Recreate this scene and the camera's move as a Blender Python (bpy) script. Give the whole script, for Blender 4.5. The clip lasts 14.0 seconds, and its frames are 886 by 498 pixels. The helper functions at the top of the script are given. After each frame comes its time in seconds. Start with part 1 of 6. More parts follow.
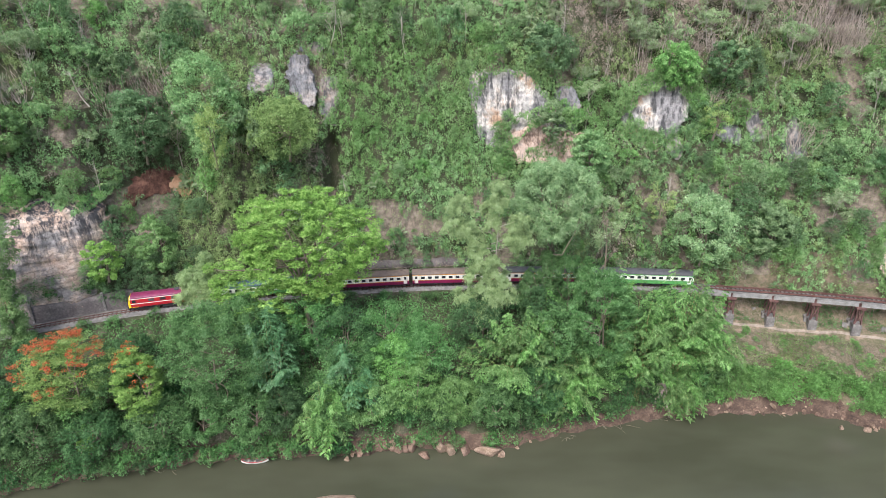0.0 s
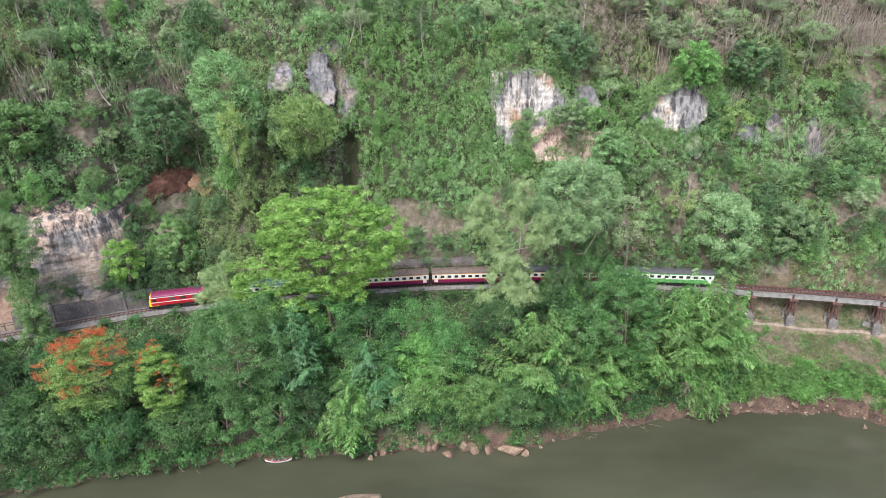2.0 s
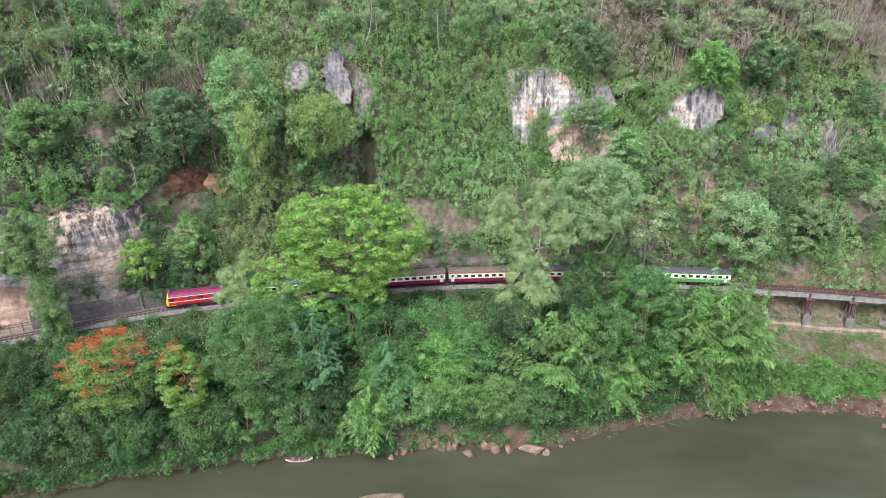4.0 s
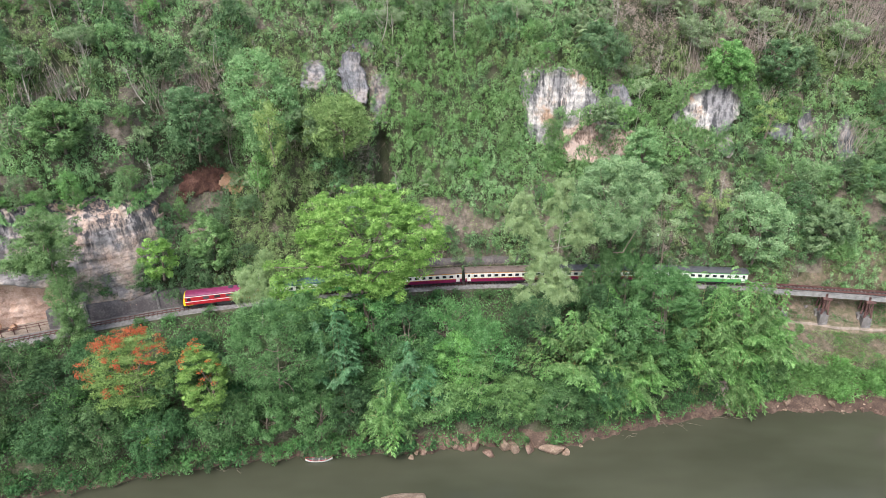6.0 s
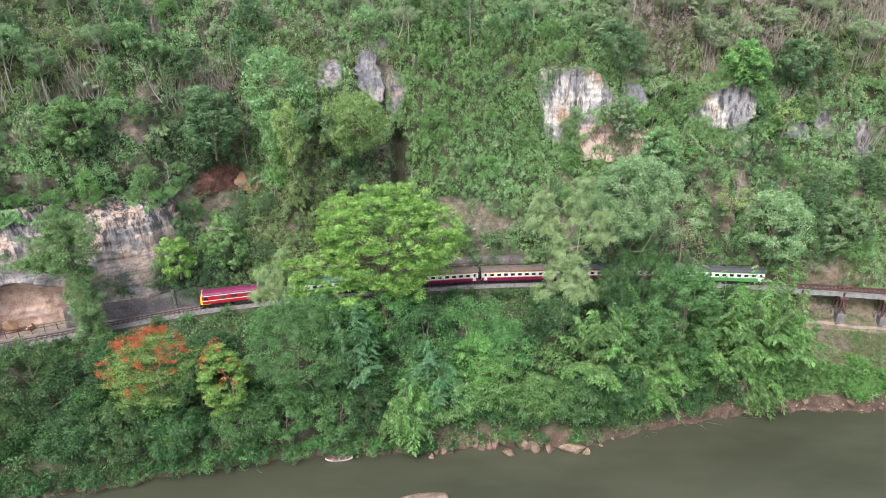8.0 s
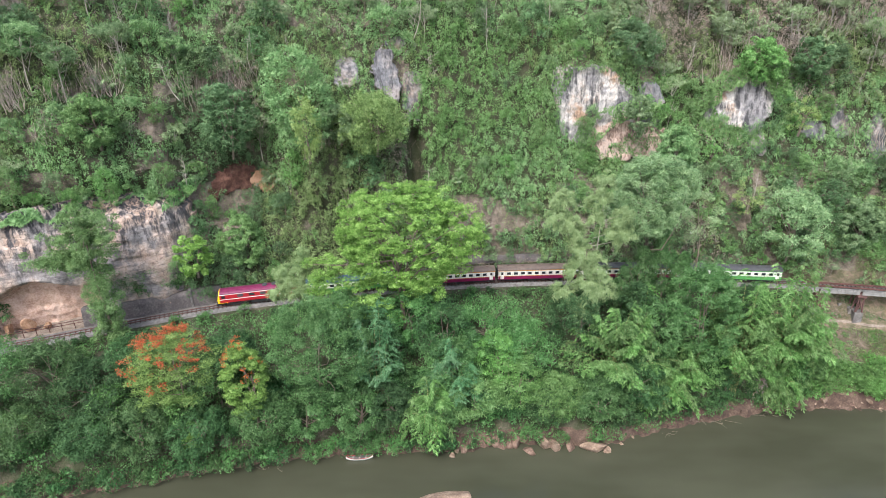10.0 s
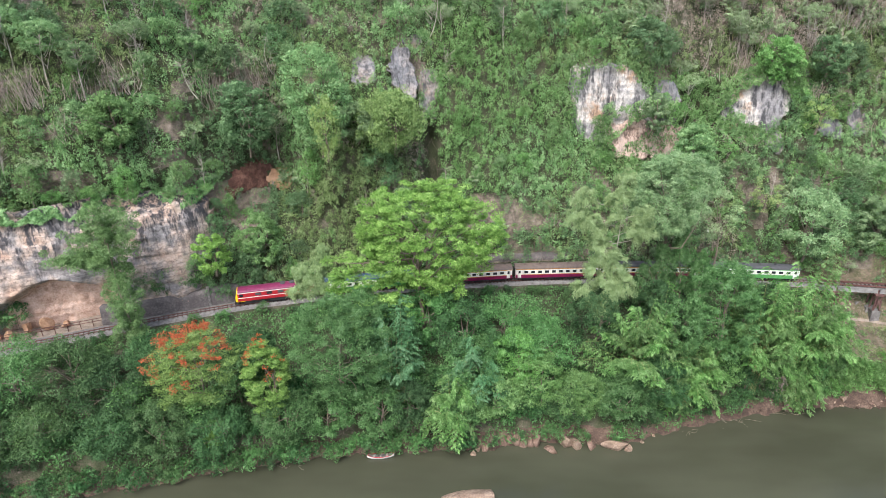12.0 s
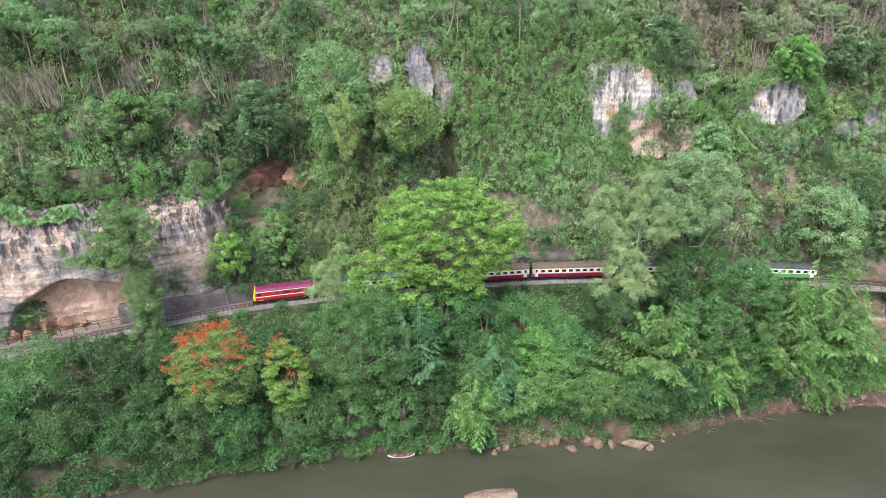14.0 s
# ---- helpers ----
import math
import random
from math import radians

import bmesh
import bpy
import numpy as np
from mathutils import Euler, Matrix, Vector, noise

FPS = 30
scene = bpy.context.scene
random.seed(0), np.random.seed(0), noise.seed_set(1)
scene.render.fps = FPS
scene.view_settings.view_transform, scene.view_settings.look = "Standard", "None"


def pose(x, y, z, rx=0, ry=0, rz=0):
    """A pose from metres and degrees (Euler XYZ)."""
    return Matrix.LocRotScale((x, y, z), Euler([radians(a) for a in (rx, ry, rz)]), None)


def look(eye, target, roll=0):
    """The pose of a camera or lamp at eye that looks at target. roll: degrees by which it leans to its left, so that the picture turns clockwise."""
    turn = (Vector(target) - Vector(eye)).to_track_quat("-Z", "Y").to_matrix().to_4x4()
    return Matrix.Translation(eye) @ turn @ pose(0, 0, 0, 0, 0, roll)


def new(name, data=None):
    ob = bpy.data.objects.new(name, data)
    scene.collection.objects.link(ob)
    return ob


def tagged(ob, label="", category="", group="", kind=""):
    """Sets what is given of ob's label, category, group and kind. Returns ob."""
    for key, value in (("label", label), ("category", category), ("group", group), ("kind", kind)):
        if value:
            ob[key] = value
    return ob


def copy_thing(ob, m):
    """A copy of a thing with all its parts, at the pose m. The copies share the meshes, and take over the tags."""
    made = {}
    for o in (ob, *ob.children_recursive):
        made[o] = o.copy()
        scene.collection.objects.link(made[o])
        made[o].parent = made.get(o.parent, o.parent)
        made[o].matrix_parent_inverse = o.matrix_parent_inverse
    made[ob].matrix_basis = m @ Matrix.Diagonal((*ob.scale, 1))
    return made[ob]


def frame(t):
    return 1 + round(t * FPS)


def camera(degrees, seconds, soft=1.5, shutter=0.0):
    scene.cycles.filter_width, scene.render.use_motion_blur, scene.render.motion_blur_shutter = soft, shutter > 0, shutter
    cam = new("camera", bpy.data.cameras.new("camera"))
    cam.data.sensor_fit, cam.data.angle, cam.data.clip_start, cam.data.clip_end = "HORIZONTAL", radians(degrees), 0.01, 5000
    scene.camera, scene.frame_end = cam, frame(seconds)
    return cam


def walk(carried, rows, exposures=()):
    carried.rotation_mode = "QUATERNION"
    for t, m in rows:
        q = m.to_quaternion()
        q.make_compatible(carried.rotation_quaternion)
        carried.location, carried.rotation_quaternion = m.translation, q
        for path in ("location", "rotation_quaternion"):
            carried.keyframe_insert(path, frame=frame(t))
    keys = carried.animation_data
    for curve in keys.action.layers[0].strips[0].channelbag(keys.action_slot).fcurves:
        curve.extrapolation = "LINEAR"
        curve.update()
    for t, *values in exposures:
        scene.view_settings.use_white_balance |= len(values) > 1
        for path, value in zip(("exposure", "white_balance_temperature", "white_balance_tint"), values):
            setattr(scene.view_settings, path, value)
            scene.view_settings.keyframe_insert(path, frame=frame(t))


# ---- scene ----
cam = camera(73.4, 14.0, 0.6)
METRES, EYE, TILT, LEAN, TURN = 29.0, 81.0, -24.0, 0.9, 0.0
ROWS = [
    (0.0, 0.0, 0.0, 0.0, 0.0, 0.0, -0.0),
    (0.5, -0.0431, 0.001, -0.003, 0.1, 0.02, -0.05),
    (1.0, -0.0818, 0.0022, -0.0051, 0.07, 0.01, -0.06),
    (1.5, -0.119, 0.0026, -0.0065, 0.02, 0.01, -0.05),
    (2.0, -0.1558, 0.0028, -0.0079, -0.03, -0.0, -0.04),
    (2.5, -0.1917, 0.0033, -0.0095, -0.07, -0.0, -0.03),
    (3.0, -0.2272, 0.0036, -0.0104, -0.11, -0.01, -0.02),
    (5.5, -0.4028, 0.0113, -0.0195, -0.28, 0.05, -0.02),
    (6.0, -0.438, 0.0133, -0.022, -0.33, 0.07, -0.02),
    (6.5, -0.4721, 0.0152, -0.025, -0.36, 0.08, -0.02),
    (7.0, -0.5065, 0.0173, -0.0267, -0.39, 0.09, -0.03),
    (7.5, -0.5407, 0.0197, -0.0295, -0.41, 0.11, -0.03),
    (8.0, -0.5748, 0.0221, -0.0319, -0.43, 0.11, -0.04),
    (10.5, -0.749, 0.0331, -0.0545, -0.58, 0.22, -0.02),
    (11.0, -0.7834, 0.0347, -0.0587, -0.6, 0.23, -0.03),
    (11.5, -0.8192, 0.0365, -0.0616, -0.62, 0.23, -0.03),
    (12.0, -0.8552, 0.0387, -0.0649, -0.65, 0.24, -0.02),
    (12.5, -0.8902, 0.0408, -0.0678, -0.68, 0.25, -0.01),
    (13.0, -0.9251, 0.0429, -0.0709, -0.7, 0.27, -0.01),
    (13.5, -0.9607, 0.0452, -0.0731, -0.73, 0.28, -0.02),
    (14.0, -0.9951, 0.0471, -0.0765, -0.76, 0.29, -0.01),
]
walk(cam, [(t, pose(0, 0, EYE, TILT, LEAN, TURN) @ pose(METRES * x, METRES * y, METRES * z, 90 + pitch, roll, yaw)) for t, x, y, z, yaw, pitch, roll in ROWS])

# ---- light ----
scene.view_settings.exposure = 1.06
world = bpy.data.worlds.new("sky")
scene.world = world
world.use_nodes = True
wn = world.node_tree.nodes
sky = wn.new("ShaderNodeTexSky")
sky.sky_type, sky.sun_disc = "NISHITA", False
sky.sun_elevation, sky.sun_rotation = radians(55), radians(201)
sky.air_density, sky.dust_density, sky.ozone_density = 1.0, 4.0, 1.0
wn["Background"].inputs["Strength"].default_value = 0.15
world.node_tree.links.new(sky.outputs[0], wn["Background"].inputs["Color"])
sun = new("sun", bpy.data.lights.new("sun", "SUN"))
sun.data.energy, sun.data.angle, sun.data.color = 1.6, radians(24), (0.95, 0.98, 1.0)
sun.matrix_world = look((-50, -30, 200), (0, 100, 0))


# ---- materials ----
def shader(name, rough=0.8):
    m = bpy.data.materials.new(name)
    m.use_nodes = True
    n = m.node_tree.nodes
    b = n["Principled BSDF"]
    b.inputs["Roughness"].default_value = rough
    b.inputs["Specular IOR Level"].default_value = 0.3
    return m, n, m.node_tree.links.new, b


def ramp(n, stops):
    r = n.new("ShaderNodeValToRGB")
    e = r.color_ramp.elements
    while len(e) < len(stops):
        e.new(0.5)
    for k, (p, c) in zip(e, stops):
        k.position, k.color = p, (*c, 1)
    return r


def tex(n, link, scale, detail=6, stretch=(1, 1, 1), rough=0.6):
    co, mp, t = n.new("ShaderNodeTexCoord"), n.new("ShaderNodeMapping"), n.new("ShaderNodeTexNoise")
    mp.inputs["Scale"].default_value = stretch
    link(co.outputs["Object"], mp.inputs[0])
    link(mp.outputs[0], t.inputs["Vector"])
    t.inputs["Scale"].default_value, t.inputs["Detail"].default_value, t.inputs["Roughness"].default_value = scale, detail, rough
    return t.outputs["Fac"]


def blend(n, link, a, b, f, kind="MIX"):
    x = n.new("ShaderNodeMix")
    x.data_type, x.blend_type = "RGBA", kind
    for v, k in ((f, 0), (a, 6), (b, 7)):
        if isinstance(v, (int, float)):
            x.inputs[k].default_value = v
        elif isinstance(v, tuple):
            x.inputs[k].default_value = (*v, 1)
        else:
            link(v, x.inputs[k])
    return x.outputs[2]


def bump(n, link, b, height, strength=0.5, dist=0.1):
    u = n.new("ShaderNodeBump")
    u.inputs["Strength"].default_value, u.inputs["Distance"].default_value = strength, dist
    link(height, u.inputs["Height"])
    link(u.outputs[0], b.inputs["Normal"])


def mottled(name, stops, scale=1.0, rough=0.9, fine=8.0, depth=0.1, stretch=(1, 1, 1)):
    """A rough surface with stains at a large scale and grain at a fine one."""
    m, n, link, b = shader(name, rough)
    big, small = tex(n, link, scale, 5, stretch), tex(n, link, scale * fine, 6, stretch)
    r = ramp(n, stops)
    mix = n.new("ShaderNodeMath")
    mix.operation = "MULTIPLY_ADD"
    mix.inputs[1].default_value = 0.45
    link(small, mix.inputs[0])
    half = n.new("ShaderNodeMath")
    half.operation = "MULTIPLY"
    half.inputs[1].default_value = 0.55
    link(big, half.inputs[0])
    link(half.outputs[0], mix.inputs[2])
    link(mix.outputs[0], r.inputs[0])
    link(r.outputs[0], b.inputs["Base Color"])
    bump(n, link, b, small, 0.6, depth)
    return m


def foliage(name, low, mid, high, through_light=0.2, vivid=(0.8, 1.0), cast=(0.479, 0.494), tone=(0.74, 1.12)):
    """Leaves: each island its own shade, each plant its own cast."""
    m, n, link, b = shader(name, 0.7)
    b.inputs["Specular IOR Level"].default_value = 0.1
    geo, info = n.new("ShaderNodeNewGeometry"), n.new("ShaderNodeObjectInfo")
    low, mid, high = ((c[0], c[1], c[2] * 1.42) for c in (low, mid, high))
    r = ramp(n, [(0.0, tuple(c * 0.8 for c in low)), (0.5, mid), (1.0, tuple(c * 1.04 for c in high))])
    half = n.new("ShaderNodeMath")
    half.operation, half.inputs[1].default_value = "MULTIPLY", 0.2
    link(geo.outputs["Random Per Island"], half.inputs[0])
    patch = n.new("ShaderNodeMapRange")
    patch.inputs[1].default_value, patch.inputs[2].default_value, patch.inputs[4].default_value = 0.37, 0.63, 0.4
    link(tex(n, link, 0.45, 3), patch.inputs[0])
    tuft = n.new("ShaderNodeMapRange")
    tuft.inputs[1].default_value, tuft.inputs[2].default_value, tuft.inputs[4].default_value = 0.39, 0.61, 0.44
    link(tex(n, link, 1.15, 3), tuft.inputs[0])
    some = n.new("ShaderNodeMath")
    link(half.outputs[0], some.inputs[0])
    link(tuft.outputs[0], some.inputs[1])
    both = n.new("ShaderNodeMath")
    link(some.outputs[0], both.inputs[0])
    link(patch.outputs[0], both.inputs[1])
    link(both.outputs[0], r.inputs[0])
    hue = n.new("ShaderNodeHueSaturation")
    for k, lo, hi in (("Hue", *cast), ("Saturation", *vivid), ("Value", *tone)):
        mr = n.new("ShaderNodeMapRange")
        mr.inputs[3].default_value, mr.inputs[4].default_value = lo, hi
        link(info.outputs["Random"], mr.inputs[0])
        link(mr.outputs[0], hue.inputs[k])
    link(r.outputs[0], hue.inputs["Color"])
    link(hue.outputs[0], b.inputs["Base Color"])
    t, mx = n.new("ShaderNodeBsdfTranslucent"), n.new("ShaderNodeMixShader")
    link(hue.outputs[0], t.inputs[0])
    mx.inputs[0].default_value = through_light
    link(b.outputs[0], mx.inputs[1])
    link(t.outputs[0], mx.inputs[2])
    link(mx.outputs[0], n["Material Output"].inputs[0])
    return m


def paint(name, colour, rough=0.35, metal=0.0, wear=0.25):
    m, n, link, b = shader(name, rough)
    b.inputs["Metallic"].default_value = metal
    r = ramp(n, [(0.35, tuple(c * (1 - wear) for c in colour)), (0.6, colour)])
    link(tex(n, link, 1.5, 8, (1, 1, 0.4)), r.inputs[0])
    link(r.outputs[0], b.inputs["Base Color"])
    return m


def limestone(name, pale, warm, grey, dark, stained=None):
    m, n, link, b = shader(name, 0.9)
    stain = ramp(n, [(0.36, warm), (0.47, pale), (0.57, grey)])
    link(tex(n, link, 0.16, 5), stain.inputs[0])
    streak = ramp(n, [(0.45, (0, 0, 0)), (0.55, (1, 1, 1))] if stained else [(0.45, (0, 0, 0)), (0.6, (1, 1, 1))])
    link(tex(n, link, 0.7, 7, (1, 1, 0.12), 0.72), streak.inputs[0])
    fine = ramp(n, [(0.3, (0.6, 0.6, 0.6)), (0.65, (1.1, 1.1, 1.1))])
    link(tex(n, link, 1.6, 9), fine.inputs[0])
    bed = ramp(n, [(0.4, (0.62, 0.6, 0.6)), (0.5, (1, 1, 1))])
    link(tex(n, link, 1.1, 5, (0.16, 0.16, 2.0)), bed.inputs[0])
    mask = streak.outputs[0]
    if stained:
        co, sep, mr = n.new("ShaderNodeTexCoord"), n.new("ShaderNodeSeparateXYZ"), n.new("ShaderNodeMapRange")
        link(co.outputs["Object"], sep.inputs[0])
        drip = n.new("ShaderNodeMath")
        drip.operation, drip.inputs[1].default_value = "MULTIPLY_ADD", 16.0
        link(tex(n, link, 0.5, 5, (1, 1, 0.05)), drip.inputs[0])
        link(sep.outputs[2], drip.inputs[2])
        mr.inputs[1].default_value, mr.inputs[2].default_value = stained[0] + 8, stained[1] + 8
        mr.inputs[3].default_value = 0.12
        link(drip.outputs[0], mr.inputs[0])
        mask = blend(n, link, mask, mr.outputs[0], 1.0, "MULTIPLY")
        up = blend(n, link, (0, 0, 0), mask, 1.0, "SCREEN")
        mask = up
    c = blend(n, link, stain.outputs[0], dark, mask)
    c = blend(n, link, c, bed.outputs[0], 0.65 if stained else 0.2, "MULTIPLY")
    c = blend(n, link, c, fine.outputs[0], 0.9, "MULTIPLY")
    cell, where, place = n.new("ShaderNodeTexVoronoi"), n.new("ShaderNodeMapping"), n.new("ShaderNodeTexCoord")
    cell.feature = "DISTANCE_TO_EDGE"
    cell.inputs["Scale"].default_value = 0.55
    where.inputs["Scale"].default_value = (1, 1, 1.7) if stained else (1.5, 1, 0.5)
    link(place.outputs["Object"], where.inputs[0])
    wob = n.new("ShaderNodeVectorMath")
    wob.operation = "ADD"
    shift = n.new("ShaderNodeTexNoise")
    shift.inputs["Scale"].default_value = 0.9
    link(place.outputs["Object"], shift.inputs["Vector"])
    link(where.outputs[0], wob.inputs[0])
    grow = n.new("ShaderNodeVectorMath")
    grow.operation, grow.inputs[1].default_value = "MULTIPLY", (2.5, 2.5, 2.5)
    link(shift.outputs["Color"], grow.inputs[0])
    link(grow.outputs[0], wob.inputs[1])
    link(wob.outputs[0], cell.inputs["Vector"])
    crack = ramp(n, [(0.0, (0.3, 0.28, 0.27)), (0.035, (1, 1, 1))])
    link(cell.outputs["Distance"], crack.inputs[0])
    c = blend(n, link, c, crack.outputs[0], 0.7 if stained else 0.4, "MULTIPLY")
    link(c, b.inputs["Base Color"])
    bump(n, link, b, tex(n, link, 2.2, 10), 0.9, 0.25)
    return m


# Dark green stops paint the shade of gaps between creepers; browns are soil.
SOIL_GAP_SHADE = mottled("soil_and_gap_shade", [(0.3, (0.018, 0.026, 0.012)), (0.47, (0.045, 0.056, 0.026)), (0.58, (0.085, 0.08, 0.055)), (0.7, (0.2, 0.165, 0.142))], 0.25, 0.95, 16, 0.3)
CLAY = mottled("bank_clay", [(0.33, (0.03, 0.021, 0.017)), (0.5, (0.085, 0.056, 0.043)), (0.68, (0.21, 0.15, 0.115))], 0.5, 0.9, 7, 0.25)
SLOPE = mottled("dry_slope_soil", [(0.34, (0.05, 0.062, 0.028)), (0.46, (0.105, 0.1, 0.058)), (0.56, (0.175, 0.135, 0.1)), (0.7, (0.32, 0.235, 0.185))], 0.8, 0.95, 6, 0.25)
LITTER = mottled("leaf_litter", [(0.34, (0.05, 0.05, 0.032)), (0.46, (0.13, 0.108, 0.085)), (0.56, (0.215, 0.175, 0.145)), (0.68, (0.31, 0.265, 0.23))], 0.9, 0.95, 6, 0.3)
PATH = mottled("trodden_earth", [(0.35, (0.13, 0.105, 0.085)), (0.6, (0.29, 0.24, 0.2))], 0.8, 0.95, 6, 0.05)
BALLAST = mottled("ballast", [(0.3, (0.06, 0.056, 0.053)), (0.5, (0.16, 0.152, 0.148)), (0.68, (0.28, 0.27, 0.265))], 1.2, 0.95, 8, 0.12)
CLIFF = limestone("limestone", (0.6, 0.565, 0.53), (0.46, 0.31, 0.22), (0.3, 0.29, 0.3), (0.075, 0.075, 0.08))
CLIFF_WARM = limestone("warm_limestone", (0.56, 0.45, 0.385), (0.48, 0.335, 0.26), (0.3, 0.28, 0.28), (0.075, 0.073, 0.08), (28.5, 35.5))
CLIFF_GREY = limestone("grey_limestone", (0.34, 0.31, 0.3), (0.28, 0.22, 0.18), (0.22, 0.22, 0.235), (0.08, 0.08, 0.085))
CAVE = mottled("cave_earth", [(0.32, (0.27, 0.15, 0.105)), (0.47, (0.53, 0.365, 0.29)), (0.6, (0.66, 0.49, 0.41)), (0.72, (0.76, 0.62, 0.54))], 0.45, 0.95, 7, 0.5)
CAVEROCK = mottled("cave_boulder_rock", [(0.3, (0.16, 0.085, 0.05)), (0.5, (0.4, 0.24, 0.15)), (0.7, (0.56, 0.38, 0.27))], 0.5, 0.95, 6, 0.2)
PINKROCK = mottled("pink_rock", [(0.34, (0.07, 0.06, 0.055)), (0.45, (0.27, 0.19, 0.155)), (0.55, (0.5, 0.385, 0.33)), (0.64, (0.24, 0.2, 0.185))], 0.8, 0.95, 5, 0.4, (1, 1, 0.25))
# Reds darkened so that the colour carries the hollow's shade.
REDROCK_SHADED = mottled("shade_darkened_red_earth", [(0.32, (0.025, 0.014, 0.011)), (0.5, (0.1, 0.048, 0.037)), (0.68, (0.22, 0.12, 0.09))], 0.6, 0.95, 6, 0.3)
BOULDER = mottled("river_boulder", [(0.3, (0.08, 0.055, 0.042)), (0.5, (0.24, 0.17, 0.125)), (0.66, (0.44, 0.34, 0.265))], 0.6, 0.85, 5, 0.1)
BROWNROCK = mottled("brown_shore_rock", [(0.3, (0.05, 0.032, 0.026)), (0.5, (0.16, 0.105, 0.08)), (0.68, (0.3, 0.21, 0.165))], 0.6, 0.9, 5, 0.15)
STONEWALL = mottled("retaining_stone", [(0.32, (0.06, 0.055, 0.055)), (0.5, (0.13, 0.115, 0.115)), (0.68, (0.23, 0.205, 0.2))], 0.5, 0.9, 6, 0.15)
CONCRETE = mottled("aged_concrete", [(0.32, (0.055, 0.05, 0.048)), (0.5, (0.16, 0.15, 0.145)), (0.68, (0.32, 0.31, 0.3))], 0.8, 0.9, 7, 0.03)
BARK = mottled("bark", [(0.3, (0.07, 0.055, 0.04)), (0.5, (0.17, 0.14, 0.11)), (0.7, (0.3, 0.26, 0.21))], 1.5, 0.95, 5, 0.05, (1, 1, 0.2))
PALEBARK = mottled("pale_dead_wood", [(0.3, (0.22, 0.19, 0.165)), (0.6, (0.44, 0.4, 0.36))], 1.5, 0.95, 5, 0.04, (1, 1, 0.2))
CANE = mottled("dry_cane", [(0.3, (0.3, 0.24, 0.21)), (0.6, (0.52, 0.44, 0.4))], 1.5, 0.95, 5, 0.02)
CULM = mottled("bamboo_culm", [(0.3, (0.12, 0.14, 0.04)), (0.6, (0.32, 0.3, 0.13))], 1.0, 0.6, 5, 0.01, (1, 1, 0.2))
TIMBER = mottled("trestle_timber", [(0.3, (0.06, 0.032, 0.03)), (0.5, (0.13, 0.07, 0.064)), (0.68, (0.24, 0.15, 0.13))], 1.0, 0.85, 6, 0.03, (1, 1, 0.3))
SLEEPERWOOD = mottled("sleeper_wood", [(0.3, (0.035, 0.022, 0.02)), (0.65, (0.11, 0.075, 0.066))], 1.5, 0.9, 6, 0.02)
RUST = mottled("rusty_steel", [(0.3, (0.05, 0.022, 0.02)), (0.55, (0.12, 0.055, 0.048)), (0.7, (0.2, 0.105, 0.09))], 2.0, 0.6, 5, 0.01)
GIRDERPAINT = mottled("girder_paint", [(0.3, (0.13, 0.127, 0.125)), (0.6, (0.32, 0.315, 0.31))], 1.0, 0.6, 6, 0.01)
VIVID = (0.95, 1.07)
L_BRIGHT = foliage("bright_leaves", (0.052, 0.14, 0.02), (0.148, 0.31, 0.047), (0.29, 0.5, 0.105), 0.2, (0.94, 1.0), (0.484, 0.49), (1.0, 1.1))
L_GREEN = foliage("green_leaves", (0.032, 0.088, 0.022), (0.083, 0.19, 0.047), (0.175, 0.325, 0.105), 0.2, VIVID, (0.48, 0.498), (0.72, 1.2))
L_DARK = foliage("dark_leaves", (0.022, 0.06, 0.018), (0.056, 0.138, 0.038), (0.125, 0.25, 0.08), 0.2, VIVID, (0.48, 0.498), (0.7, 1.15))
L_BLUE = foliage("dusky_leaves", (0.04, 0.11, 0.04), (0.105, 0.235, 0.085), (0.2, 0.36, 0.15), 0.2, VIVID, (0.475, 0.485), (0.85, 1.0))
L_FRESH = foliage("fresh_leaves", (0.07, 0.165, 0.045), (0.18, 0.355, 0.1), (0.325, 0.515, 0.18), 0.2, (0.88, 0.95), (0.482, 0.49), (0.97, 1.07))
L_PALE = foliage("pale_leaves", (0.1, 0.17, 0.055), (0.215, 0.32, 0.11), (0.34, 0.45, 0.185), tone=(0.9, 1.2))
L_FEATHER = foliage("feathery_leaves", (0.135, 0.24, 0.065), (0.22, 0.355, 0.098), (0.33, 0.47, 0.155), 0.2, (0.88, 0.95), (0.484, 0.492), (0.97, 1.07))
L_BAMBOO = foliage("bamboo_leaves", (0.032, 0.095, 0.018), (0.105, 0.23, 0.05), (0.24, 0.41, 0.12), 0.2, VIVID, (0.482, 0.494), (0.78, 1.2))
L_VINE = foliage("creeper_leaves", (0.045, 0.12, 0.026), (0.125, 0.275, 0.06), (0.245, 0.43, 0.125), 0.2, (0.9, 1.03), (0.48, 0.494), (0.85, 1.2))
L_HILL = foliage("hillside_leaves", (0.058, 0.13, 0.036), (0.15, 0.28, 0.078), (0.275, 0.42, 0.15), 0.2, (0.84, 1.0), (0.482, 0.498), (0.82, 1.2))
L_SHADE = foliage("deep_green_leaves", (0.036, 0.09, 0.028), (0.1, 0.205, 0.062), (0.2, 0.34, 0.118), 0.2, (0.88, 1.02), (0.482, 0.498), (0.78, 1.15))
L_SCRUB = foliage("scrub_leaves", (0.055, 0.14, 0.03), (0.125, 0.285, 0.06), (0.23, 0.43, 0.12), 0.2, VIVID)
